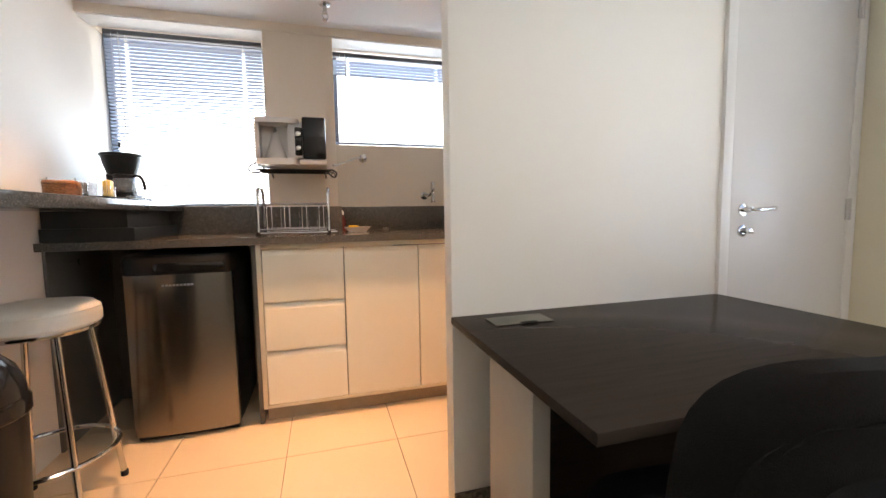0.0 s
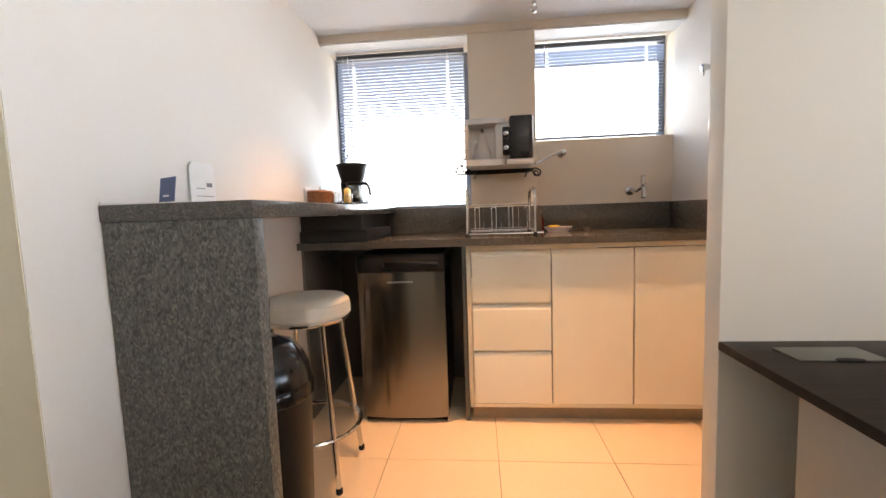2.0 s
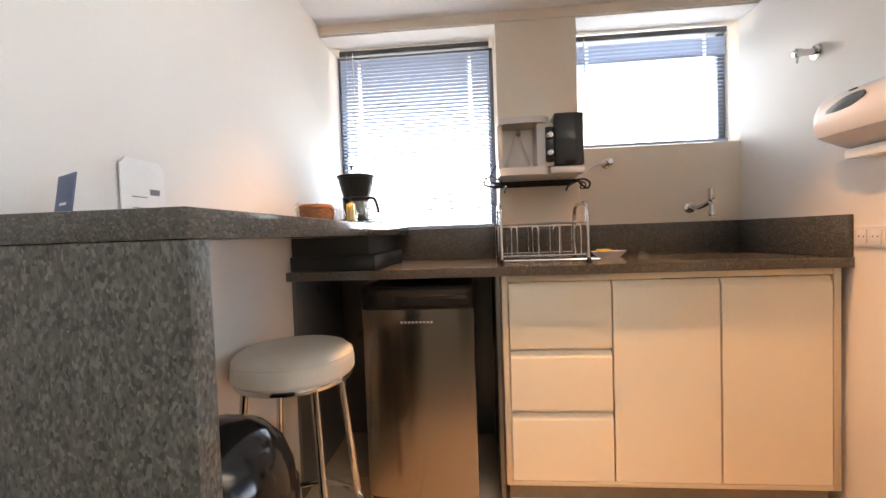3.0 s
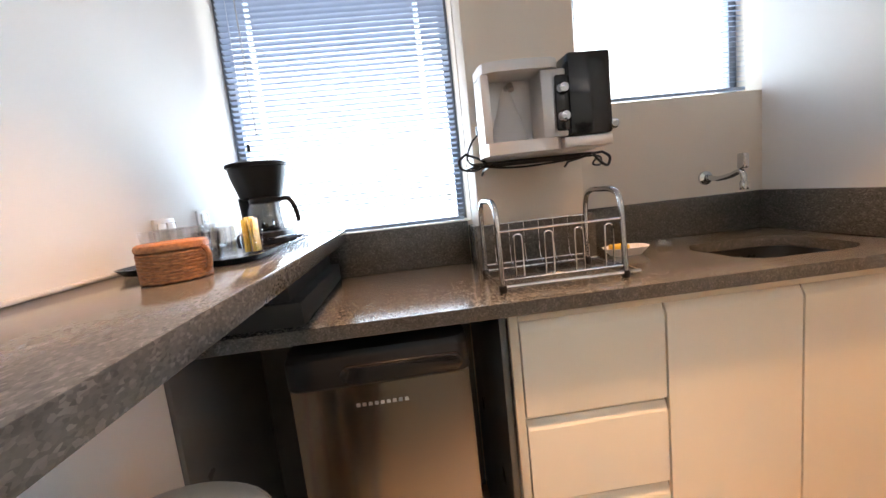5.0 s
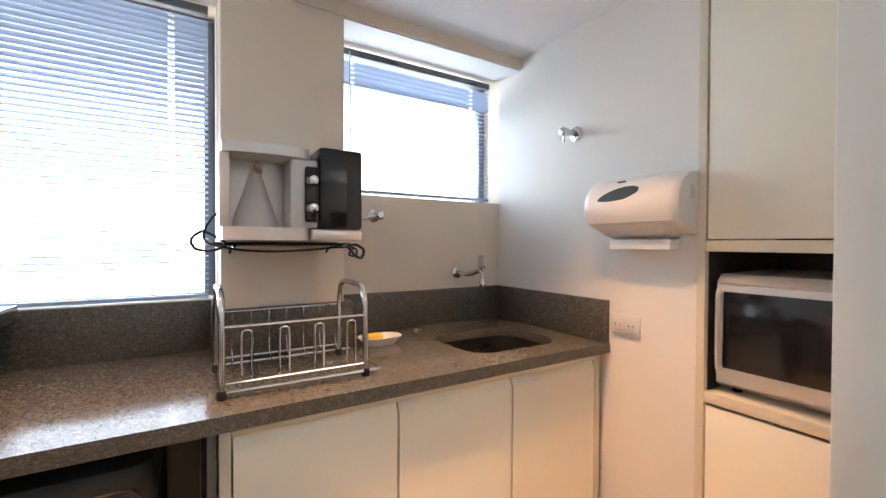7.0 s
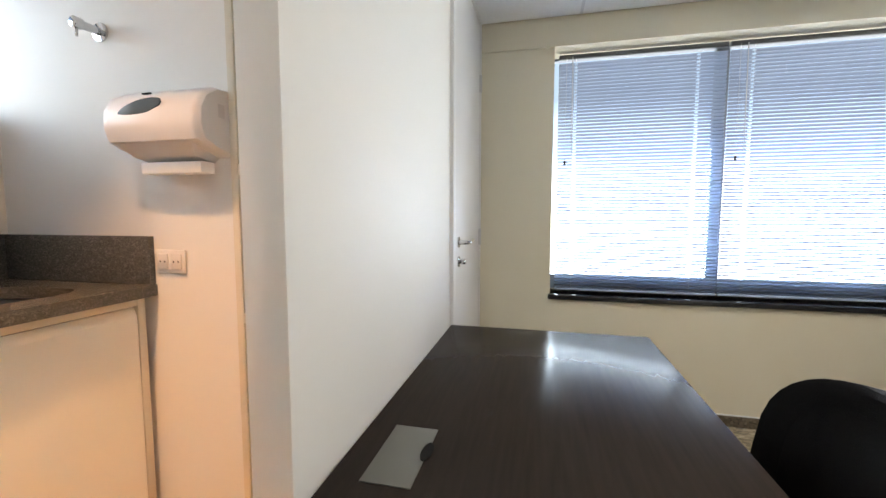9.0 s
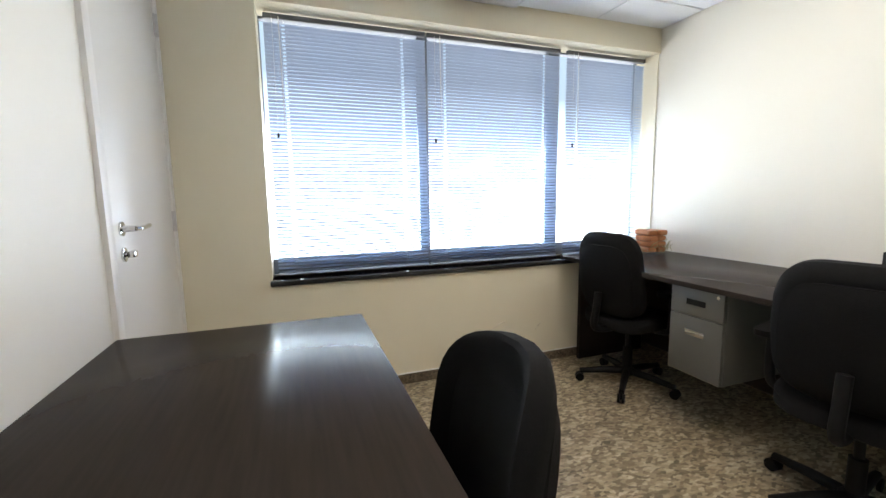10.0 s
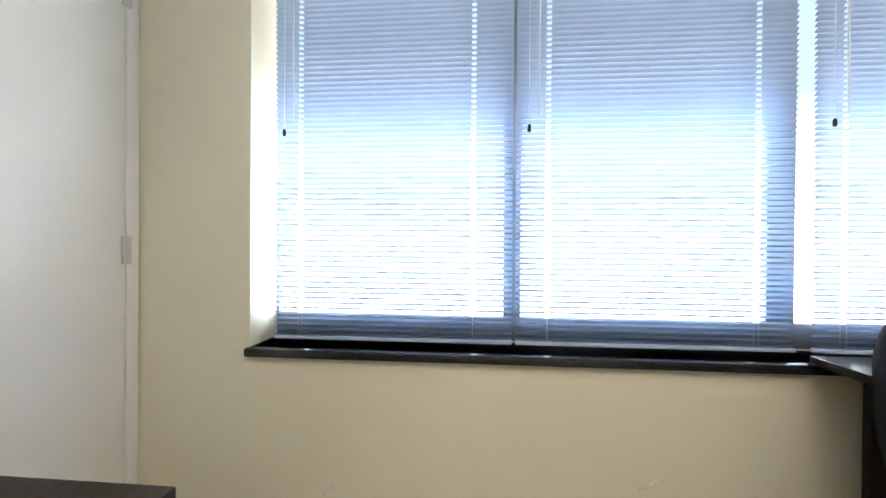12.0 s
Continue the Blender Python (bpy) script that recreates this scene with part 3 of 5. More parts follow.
def worktop_mesh():
    """A slab with a rounded sink cut-out."""
    y0, y1, z0, z1 = 2.78, BY - 0.002, 0.957, 0.994
    bm = box(LX + 0.002, 0.55, y0, y1, z0, z1)
    add_box(bm, 1.15, RX - 0.002, y0, y1, z0, z1)
    x0, x1 = 0.55, 1.15
    hole = rounded(0.42, 0.34, 0.10, 0, 6, 0.85, 3.06)
    n = len(hole)
    outer = []
    for px, py, _ in hole:
        dx, dy = px - 0.85, py - 3.06
        s = min((x1 - 0.85 if dx > 0 else 0.85 - x0) / max(abs(dx), 1e-6), (y1 - 3.06 if dy > 0 else 3.06 - y0) / max(abs(dy), 1e-6))
        outer.append((0.85 + dx * s, 3.06 + dy * s))
    for cx, cy in ((x0, y0), (x1, y0), (x1, y1), (x0, y1)):
        k = min(range(n), key=lambda i: (outer[i][0] - cx) ** 2 + (outer[i][1] - cy) ** 2)
        outer[k] = (cx, cy)
    rings = [[bm.verts.new((*p, z)) for p in outer] for z in (z0, z1)] + [[bm.verts.new((p[0], p[1], z)) for p in hole] for z in (z1, z0)]
    for a, b in zip(rings, rings[1:] + rings[:1]):
        for i in range(n):
            bm.faces.new((a[i], a[(i + 1) % n], b[(i + 1) % n], b[i]))
    return bm


top = thing("worktop", "grey granite kitchen worktop with upstand and sink cut-out", "worktop", (0, 3.1, 0.957))
part("slab", worktop_mesh(), M["granite"], top)
part("upstand", box(LX + 0.01, COL0 - 0.022, BY - 0.022, BY - 0.001, 0.9945, 1.166, bevel=0.002), M["granite"], top)
part("upstand", box(COL0 - 0.021, COL0 - 0.001, CY - 0.02, BY - 0.0225, 0.9945, 1.15, bevel=0.002), M["granite"], top)
part("upstand", box(COL0 - 0.0205, COL1 + 0.0205, CY - 0.041, CY - 0.0205, 0.9945, 1.156, bevel=0.002), M["granite"], top)
part("upstand", box(COL1 + 0.001, COL1 + 0.021, CY - 0.02, BY - 0.0225, 0.9945, 1.156, bevel=0.002), M["granite"], top)
part("upstand", box(COL1 + 0.0215, RX - 0.0225, BY - 0.022, BY - 0.001, 0.9945, 1.155, bevel=0.002), M["granite"], top)
part("upstand", box(RX - 0.022, RX - 0.001, 2.785, BY - 0.001, 0.9945, 1.155, bevel=0.002), M["granite"], top)
sink = thing("sink", "dark stainless steel undermount sink bowl", "sink", (0.85, 3.06, 0.79))
bm = bmesh.new()
ring_skin(bm, [rounded(0.46, 0.38, 0.12, 0.9565, 6, 0.85, 3.06), rounded(0.425, 0.345, 0.10, 0.955, 6, 0.85, 3.06), rounded(0.41, 0.33, 0.14, 0.83, 6, 0.85, 3.06), rounded(0.34, 0.26, 0.11, 0.80, 6, 0.85, 3.06)], False)
bm.faces.new(bm.verts[-28:])
part("bowl", bm, M["dark_steel"], sink)
part("drain", lathe([(0.04, 0), (0.038, 0.006), (0.02, 0.004), (0.001, 0.004)], (0.85, 3.06, 0.802), 20), M["chrome"], sink)

CF = 2.81
cab = thing("base_cabinet", "cream laminate base cabinet with drawers and doors", "cabinet", (0.52, CF, 0))
part("body", box(-0.112, 1.166, CF + 0.02, BY - 0.03, 0.088, 0.785), M["white_laminate"], cab)
for args in ((-0.115, -0.091, 0.086, 0.9555), (1.140, 1.167, 0.086, 0.9555)):
    part("frame", box(args[0], args[1], CF, CF + 0.0195, args[2], args[3], bevel=0.002), M["cabinet_edge"], cab)
part("frame", box(-0.0905, 1.1395, CF, CF + 0.0195, 0.930, 0.9555, bevel=0.002), M["cabinet_edge"], cab)
part("frame", box(-0.0905, 1.1395, CF, CF + 0.0195, 0.086, 0.105, bevel=0.002), M["cabinet_edge"], cab)
part("kickboard", box(-0.10, 1.16, CF + 0.055, CF + 0.075, 0.0, 0.0875), M["kick"], cab, "beige stone plinth")


def front(x0, x1, z0, z1, name):
    """A door or drawer front with a slanted finger pull along its top."""
    bm = bmesh.new()
    ya, yb, lip = CF + 0.001, CF + 0.019, 0.03
    sec = [(ya, z0), (ya, z1 - lip), (ya + 0.012, z1 - 0.002), (yb, z1 - 0.002), (yb, z0)]
    ring_skin(bm, [[(x, y, z) for y, z in sec] for x in (x0, x1)])
    bmesh.ops.bevel(bm, geom=[e for e in bm.edges], offset=0.0012, segments=1, affect="EDGES")
    return part(name, bm, M["white_laminate"], cab)


for z0, z1 in ((0.655, 0.927), (0.398, 0.645), (0.107, 0.388)):
    front(-0.087, 0.318, z0, z1, "drawer_front")
front(0.324, 0.729, 0.107, 0.927, "door")
front(0.735, 1.137, 0.107, 0.927, "door")
# Brown strips set in the joints between fronts, for the shade in them.
for x in (0.321, 0.732):
    part("gap_shade_strip", box(x - 0.002, x + 0.002, CF + 0.014, CF + 0.0195, 0.106, 0.929), M["kick"], cab)

side = thing("side_panel", "dark grey laminate panel beside the fridge", "panel", (-0.13, 3.1, 0))
part("board", box(-0.138, -0.118, CF + 0.02, BY - 0.03, 0.0, 0.955, bevel=0.002), M["niche_grey"], side)
structure("wall_lining", box(LX + 0.001, LX + 0.016, 2.83, BY - 0.021, 0.0, 0.955, bevel=0.002), M["niche_grey"], "dark grey laminate lining on the wall beside the fridge", "panel")
niche = thing("back_panel", "dark board lining behind the fridge", "panel", (-0.57, 3.42, 0))
part("board", box(LX + 0.004, -0.142, BY - 0.02, BY - 0.003, 0.0, 0.955), M["niche_grey"], niche)

fr = thing("mini_fridge", "stainless steel mini fridge with black lid under the worktop", "fridge", (-0.465, 3.08, 0))
bm = bmesh.new()
ring_skin(bm, [[(-0.697 + 0.465 * u, 2.811 - 0.022 * math.sin(math.pi * u) ** 0.6 if 0 < u < 1 else 2.812, z) for u in [k / 12 for k in range(13)]] + [(-0.232, 2.86, z), (-0.697, 2.86, z)] for z in (0.032, 0.04, 0.822, 0.827)])
part("door", bm, M["steel"], fr, "brushed stainless steel fridge door")
part("body", box(-0.695, -0.234, 2.862, 3.36, 0.02, 0.885, bevel=0.006), M["black_plastic"], fr)
lid = bmesh.new()
ring_skin(lid, [rounded(0.466, 0.565, 0.035, 0.829, 5, -0.4645, 3.07), rounded(0.474, 0.575, 0.038, 0.835, 5, -0.4645, 3.07), rounded(0.474, 0.575, 0.038, 0.905, 5, -0.4645, 3.07), rounded(0.462, 0.56, 0.04, 0.922, 5, -0.4645, 3.075), rounded(0.42, 0.52, 0.04, 0.928, 5, -0.4645, 3.08)])
part("lid", lid, M["black_plastic"], fr, "black plastic fridge top")
bm = bmesh.new()
ring_skin(bm, [[(-0.405 + (0.132 - g) * sx + (0.022 - 0.5 * g) * math.cos(a), y, 0.866 + (0.022 - 0.5 * g) * math.sin(a)) for sx, a in [(1, radians(-90 + 18 * k)) for k in range(11)] + [(-1, radians(90 + 18 * k)) for k in range(11)]] for y, g in ((2.7845, 0.0), (2.768, 0.0), (2.762, 0.006))])
part("handle", bm, M["gloss_black"], fr, "glossy black moulded handle")
part("foot_strip", box(-0.69, -0.24, 2.83, 2.87, 0.004, 0.03), M["black_plastic"], fr)
random.seed(4)
for i in range(9):
    x = -0.532 + i * 0.0155
    part("badge_mark", box(x, x + 0.0095, 2.7865, 2.7915, 0.772, 0.780), M["silver"], fr)

# ---- kitchen: stool and bin ----
SX, SYY = -0.80, 2.385
stool = thing("bar_stool", "round cream vinyl bar stool with chrome legs", "stool", (SX, SYY, 0))
part("cushion", lathe([(0.02, 0.800), (0.11, 0.797), (0.164, 0.788), (0.178, 0.775), (0.184, 0.766), (0.187, 0.748), (0.187, 0.718), (0.178, 0.708), (0.02, 0.707)], (SX, SYY, 0), 40), M["vinyl"], stool)
part("piping", tube([(SX + 0.1825 * math.cos(a), SYY + 0.1825 * math.sin(a), 0.770) for a in [2 * math.pi * k / 40 for k in range(40)]], 0.0022, 6, closed=True), M["vinyl"], stool)
part("seat_ring", tube([(SX + 0.170 * math.cos(a), SYY + 0.170 * math.sin(a), 0.701) for a in [2 * math.pi * k / 36 for k in range(36)]], 0.011, 8, closed=True), M["chrome"], stool)
part("foot_ring", tube([(SX + 0.2055 * math.cos(a), SYY + 0.2055 * math.sin(a), 0.22) for a in [2 * math.pi * k / 40 for k in range(40)]], 0.0095, 8, closed=True), M["chrome"], stool)
for k in range(4):
    a = radians(45 + 90 * k)
    leg = part("leg", tube([(SX + 0.150 * math.cos(a), SYY + 0.150 * math.sin(a), 0.703), (SX + 0.226 * math.cos(a), SYY + 0.226 * math.sin(a), 0.012)], 0.0115, 12), M["chrome"], stool)
    part("rubber_foot", lathe([(0.012, 0), (0.0145, 0.003), (0.0145, 0.022), (0.012, 0.026)], (SX + 0.2265 * math.cos(a), SYY + 0.2265 * math.sin(a), 0), 12), M["black_plastic"], leg)

KX, KY = -0.765, 1.94
binn = thing("waste_bin", "black plastic swing-lid waste bin behind the bar panel", "bin", (KX, KY, 0))
part("body", lathe([(0.125, 0), (0.13, 0.01), (0.150, 0.545), (0.152, 0.560)], (KX, KY, 0), 32), M["black_plastic"], binn)
part("collar", lathe([(0.156, 0.550), (0.160, 0.555), (0.160, 0.590), (0.154, 0.600)], (KX, KY, 0), 32), M["gloss_black"], binn)
part("dome_lid", lathe([(0.154, 0.601), (0.150, 0.635), (0.132, 0.685), (0.098, 0.725), (0.05, 0.747), (0.006, 0.753)], (KX, KY, 0), 32), M["gloss_black"], binn, "glossy black dome lid")

# ---- kitchen: on the bar ----
tray = thing("serving_tray", "black lacquer serving tray on the bar", "tray", (-0.82, 2.98, BZ))
bm = bmesh.new()
ring_skin(bm, [rounded(0.28, 0.60, 0.05, BZ + 0.001, 5, -0.835, 2.99), rounded(0.31, 0.63, 0.06, BZ + 0.016, 5, -0.835, 2.99), rounded(0.30, 0.62, 0.055, BZ + 0.016, 5, -0.835, 2.99), rounded(0.275, 0.595, 0.05, BZ + 0.005, 5, -0.835, 2.99)])
part("tray_body", bm, M["gloss_black"], tray)
TZ = BZ + 0.0055

cmx, cmy = -0.815, 3.20
cm = thing("coffee_maker", "black drip coffee maker with glass jug on the tray", "coffee maker", (cmx, cmy, TZ))
bm = bmesh.new()
ring_skin(bm, [rounded(0.155, 0.20, 0.05, TZ, 5, cmx, cmy), rounded(0.16, 0.205, 0.05, TZ + 0.02, 5, cmx, cmy), rounded(0.15, 0.195, 0.05, TZ + 0.036, 5, cmx, cmy)])
part("base", bm, M["black_plastic"], cm)
bm = bmesh.new()
ring_skin(bm, [rounded(0.12, 0.12, 0.035, TZ + 0.037, 4, cmx - 0.018, cmy + 0.035), rounded(0.11, 0.11, 0.03, TZ + 0.09, 4, cmx - 0.022, cmy + 0.04), rounded(0.115, 0.12, 0.03, TZ + 0.15, 4, cmx - 0.02, cmy + 0.035)])
part("tower", bm, M["black_plastic"], cm)
part("filter_funnel", lathe([(0.055, 0.148), (0.066, 0.155), (0.085, 0.22), (0.090, 0.25), (0.096, 0.252), (0.096, 0.262), (0.085, 0.266), (0.02, 0.268)], (cmx, cmy, TZ - 0.006), 32), M["black_plastic"], cm)
jug = part("jug", lathe([(0.05, 0.038), (0.062, 0.05), (0.064, 0.085), (0.052, 0.12), (0.044, 0.13), (0.042, 0.13), (0.050, 0.119), (0.062, 0.085), (0.060, 0.051), (0.048, 0.041)], (cmx + 0.022, cmy - 0.04, TZ), 28), M["glass"], cm, "clear glass coffee jug")
part("jug_rim", lathe([(0.046, 0.128), (0.049, 0.13), (0.049, 0.142), (0.044, 0.146), (0.01, 0.147)], (cmx + 0.022, cmy - 0.04, TZ), 24), M["black_plastic"], jug)
part("jug_handle", tube(arc([(cmx + 0.066, cmy - 0.05, TZ + 0.136), (cmx + 0.10, cmy - 0.06, TZ + 0.135), (cmx + 0.118, cmy - 0.065, TZ + 0.105), (cmx + 0.125, cmy - 0.067, TZ + 0.062)]), 0.0075, 10), M["black_plastic"], jug)
part("switch", box(cmx + 0.03, cmx + 0.05, cmy - 0.108, cmy - 0.1, TZ + 0.01, TZ + 0.022, bevel=0.002), M["gloss_black"], cm)


def tumbler(name, label, x, y, z, r, h, mat, category="glass", wall=0.0022):
    root = thing(name, label, category, (x, y, z), "cups on the tray")
    part("bowl", lathe([(0.002, 0.0006), (r * 0.8, 0.0006), (r, h), (r - wall, h), (r * 0.8 - wall, 0.006), (0.002, 0.006)], (x, y, z), 20, caps=False), mat, root)
    return root


for x, y, h in ((-0.905, 2.74, 0.085), (-0.86, 2.80, 0.085), (-0.925, 2.84, 0.085), (-0.80, 2.745, 0.07), (-0.865, 2.885, 0.085), (-0.80, 2.83, 0.075)):
    tumbler("drinking_glass", "clear drinking glass on the black tray", x, y, TZ + 0.0005, 0.032, h, M["acrylic"])
sach = thing("sachet_holder", "clear cup filled with yellow and white sachets", "holder", (-0.745, 2.86, TZ))
part("cup", lathe([(0.002, 0.0006), (0.026, 0.0006), (0.03, 0.06), (0.0285, 0.06), (0.0245, 0.004), (0.002, 0.004)], (-0.745, 2.86, TZ), 18, caps=False), M["glass"], sach)
for i in range(5):
    x, y = -0.755 + 0.006 * i, 2.852 + 0.005 * (i % 3)
    part("sachet", box(x, x + 0.0025, y - 0.018, y + 0.018, TZ + 0.006, TZ + 0.088 + 0.005 * (i % 2), bevel=0.0006), M["paper"] if i == 2 else M["sachet"], sach)
spoon = thing("spoon", "small steel spoon resting on the tray edge", "spoon", (-0.72, 3.13, TZ))
part("handle", tube([(-0.735, 3.02, TZ + 0.022), (-0.70, 3.10, TZ + 0.02), (-0.685, 3.14, TZ + 0.014)], 0.0022, 8), M["chrome"], spoon)
bm = lathe([(0.001, 0.0), (0.010, 0.002), (0.0125, 0.006), (0.011, 0.006), (0.001, 0.003)], (-0.68, 3.155, TZ + 0.008), 16, 1.5)
part("bowl", bm, M["chrome"], spoon)

bkx, bky = -0.782, 2.575
bask = thing("wicker_basket", "orange woven wicker basket with lid on the bar", "basket", (bkx, bky, BZ))
bm = bmesh.new()
ring_skin(bm, [[(bkx + (0.052 + g * 0.001) * math.cos(a) * (1 + 0.012 * math.sin(36 * a + 3.14 * (k % 2))), bky + 0.056 * math.sin(a) * (1 + 0.012 * math.sin(36 * a + 3.14 * (k % 2))), BZ + 0.002 + 0.0056 * k) for a in [2 * math.pi * i / 108 for i in range(108)]] for k, g in enumerate([0, 1, 2, 2, 3, 3, 3, 3, 2, 2])])
part("body", bm, M["wicker"], bask)
for k in range(9):
    part("woven_band", tube([(bkx + 0.0555 * math.cos(a), bky + 0.0585 * math.sin(a), BZ + 0.005 + 0.0059 * k + 0.0008 * math.sin(18 * a + k * 3.14)) for a in [2 * math.pi * i / 72 for i in range(72)]], 0.0033, 6, closed=True), M["wicker"], bask)
part("lid", lathe([(0.056, 0.056), (0.059, 0.058), (0.060, 0.063), (0.058, 0.069), (0.052, 0.072), (0.049, 0.070), (0.004, 0.071)], (bkx, bky, BZ), 36, 1.04), M["wicker"], bask)
part("clasp", tube(arc([(bkx + 0.056, bky - 0.01, BZ + 0.06), (bkx + 0.066, bky - 0.01, BZ + 0.045), (bkx + 0.064, bky - 0.01, BZ + 0.02), (bkx + 0.056, bky - 0.01, BZ + 0.012)]), 0.005, 8), M["wicker"], bask)


def outlet(x, y, z, along, label, w=0.115, h=0.075, sockets=2):
    """A wall socket plate. along: the way its normal points, +x or -x."""
    root = thing("wall_socket", label, "socket", (x, y, z - h / 2), "wall sockets")
    s = along
    part("plate", box(min(x, x + s * 0.009), max(x, x + s * 0.009), y - w / 2, y + w / 2, z - h / 2, z + h / 2, bevel=0.003), M["white_plastic"], root)
    for k in range(sockets):
        yy = y + (k - (sockets - 1) / 2) * w / sockets * 0.92
        f = part("socket_face", box(min(x + s * 0.0092, x + s * 0.013), max(x + s * 0.0092, x + s * 0.013), yy - 0.02, yy + 0.02, z - 0.026, z + 0.026, bevel=0.004), M["white_plastic"], root)
        for dy in (-0.009, 0.009):
            part("pin_hole", lathe([(0.0028, 0), (0.0028, 0.0006)], segments=8), M["slot"], f).matrix_basis = pose(x + s * 0.0131, yy + dy, z, 0, 90 * s, 0)
    return root


outlet(LX, 2.965, 1.262, 1, "white double wall socket above the bar", 0.10, 0.075, 2)
outlet(LX, 3.185, 1.278, 1, "white wall socket behind the tray", 0.075, 0.075, 1)
outlet(RX, 2.715, 1.073, -1, "white double wall socket beside the sink", 0.115, 0.075, 2)

sign = thing("notice_holder", "clear acrylic stand with a white printed notice", "sign", (-0.975, 2.055, BZ))
bm = bmesh.new()
ring_skin(bm, [[(-1.0 + 0.012 * k, 1.990, BZ + 0.001), (-1.0 + 0.012 * k, 2.120, BZ + 0.001), (-1.0 + 0.012 * k, 2.120, BZ + 0.135), (-1.0 + 0.012 * k, 2.105, BZ + 0.152), (-1.0 + 0.012 * k, 2.005, BZ + 0.152), (-1.0 + 0.012 * k, 1.990, BZ + 0.135)] for k in (0, 0.3)])
sheet = part("sheet", bm, M["paper"], sign)
for a, b, z, h in ((2.018, 2.108, 0.036, 0.0022), (2.018, 2.062, 0.062, 0.0022), (2.072, 2.102, 0.070, 0.014)):
    part("text_bar", box(-0.9962, -0.9955, a, b, BZ + z, BZ + z + h), M["ink"], sheet)
bm = box(-0.995, -0.955, 1.990, 2.120, BZ + 0.0005, BZ + 0.004)
part("acrylic_foot", bm, M["glass"], sign)
holder = thing("card_holder", "clear tray with a blue card standing in it", "card holder", (-0.93, 1.80, BZ))
part("tray", box(-0.995, -0.86, 1.77, 1.85, BZ + 0.0005, BZ + 0.010, bevel=0.002), M["acrylic"], holder)
bm = box(-0.045, 0.045, -0.0012, 0.0012, 0, 0.07)
card = part("card", bm, M["blue_card"], holder, "dark blue printed card")
card.matrix_basis = pose(-0.935, 1.80, BZ + 0.0105, -8, 0, -28)
part("print_bar", box(-0.02, 0.015, -0.0016, -0.0012, 0.014, 0.019), M["paper"], card)

# ---- kitchen: water dispenser on its shelf, sink things ----
shelf = thing("wall_shelf", "black wire wall shelf under the water dispenser", "shelf", (0.1, CY, 1.345))
for y in (3.14, 3.20, 3.265):
    part("rod", tube([(-0.115, y, 1.362), (0.27, y, 1.362)], 0.004, 8), M["black_plastic"], shelf)
part("rim", tube([(-0.118, 3.09, 1.364), (0.275, 3.09, 1.364), (0.275, CY - 0.006, 1.364), (-0.118, CY - 0.006, 1.364)], 0.0042, 8, closed=True), M["black_plastic"], shelf)
for x in (-0.06, 0.25):
    part("bracket", tube([(x, CY - 0.008, 1.335), (x, CY - 0.04, 1.35), (x, 3.10, 1.357)], 0.0045, 8), M["black_plastic"], shelf)

DZ0, DZ1 = 1.372, 1.622
wd = thing("water_dispenser", "silver and black wall water dispenser on a wire shelf", "water dispenser", (0.1, 3.1, DZ0))
bm = bmesh.new()
sec = [(-0.108, 2.96), (-0.101, 2.925), (-0.071, 2.912), (0.005, 2.906), (0.085, 2.912), (0.106, 2.93), (0.113, 2.945), (0.247, 2.948), (0.254, 2.96), (0.254, 3.255), (-0.061, 3.255)]
ring_skin(bm, [[(x, max(y, 3.03), z) for x, y in sec] for z in (DZ0 + 0.001, DZ1)])
part("body", bm, M["silver"], wd)
bm = bmesh.new()
ring_skin(bm, [[(x, y, z) for x, y in sec[:7]] + [(0.113, 3.029, z), (-0.108, 3.029, z)] for z in (DZ1 - 0.03, DZ1 - 0.003)])
part("hood", bm, M["silver"], wd)
bm = bmesh.new()
ring_skin(bm, [[(x, y, z) for x, y in sec[:7]] + [(0.113, 3.029, z), (-0.108, 3.029, z)] for z in (DZ0 + 0.002, DZ0 + 0.035)])
part("drip_tray", bm, M["silver"], wd)
part("cheek", box(-0.108, -0.085, 2.93, 3.029, DZ0 + 0.0355, DZ1 - 0.0305, bevel=0.003), M["silver"], wd)
part("cheek", box(0.058, 0.130, 2.925, 3.029, DZ0 + 0.0355, DZ1 - 0.0305, bevel=0.006), M["silver"], wd)
bm = lathe([(0.060, 0.0), (0.055, 0.03), (0.034, 0.09), (0.016, 0.15), (0.006, 0.172)], (-0.014, 3.032, DZ0 + 0.036), 28, 0.42)
part("splash_cone", bm, M["white_plastic"], wd)
part("spout", tube([(-0.012, 3.028, DZ1 - 0.05), (-0.012, 2.985, DZ1 - 0.052), (-0.012, 2.975, DZ1 - 0.066)], 0.009, 12), M["chrome"], wd)
part("front_panel", box(0.1315, 0.253, 2.912, 3.028, DZ0 + 0.034, DZ1 + 0.006, bevel=0.008), M["gloss_black"], wd, "glossy black front panel")
part("lower_front", box(0.1135, 0.254, 2.918, 3.028, DZ0 + 0.002, DZ0 + 0.033, bevel=0.006), M["silver"], wd)
cp = part("knob_panel", box(0.093, 0.131, 2.910, 2.9245, DZ0 + 0.05, DZ0 + 0.20, bevel=0.007), M["gloss_black"], wd)
for z in (0.088, 0.162):
    kn = part("knob", lathe([(0.0165, 0), (0.0165, 0.006), (0.012, 0.016), (0.002, 0.018)], segments=20), M["chrome"], cp, "chrome turning knob")
    kn.matrix_basis = pose(0.112, 2.9095, DZ0 + z, 90)
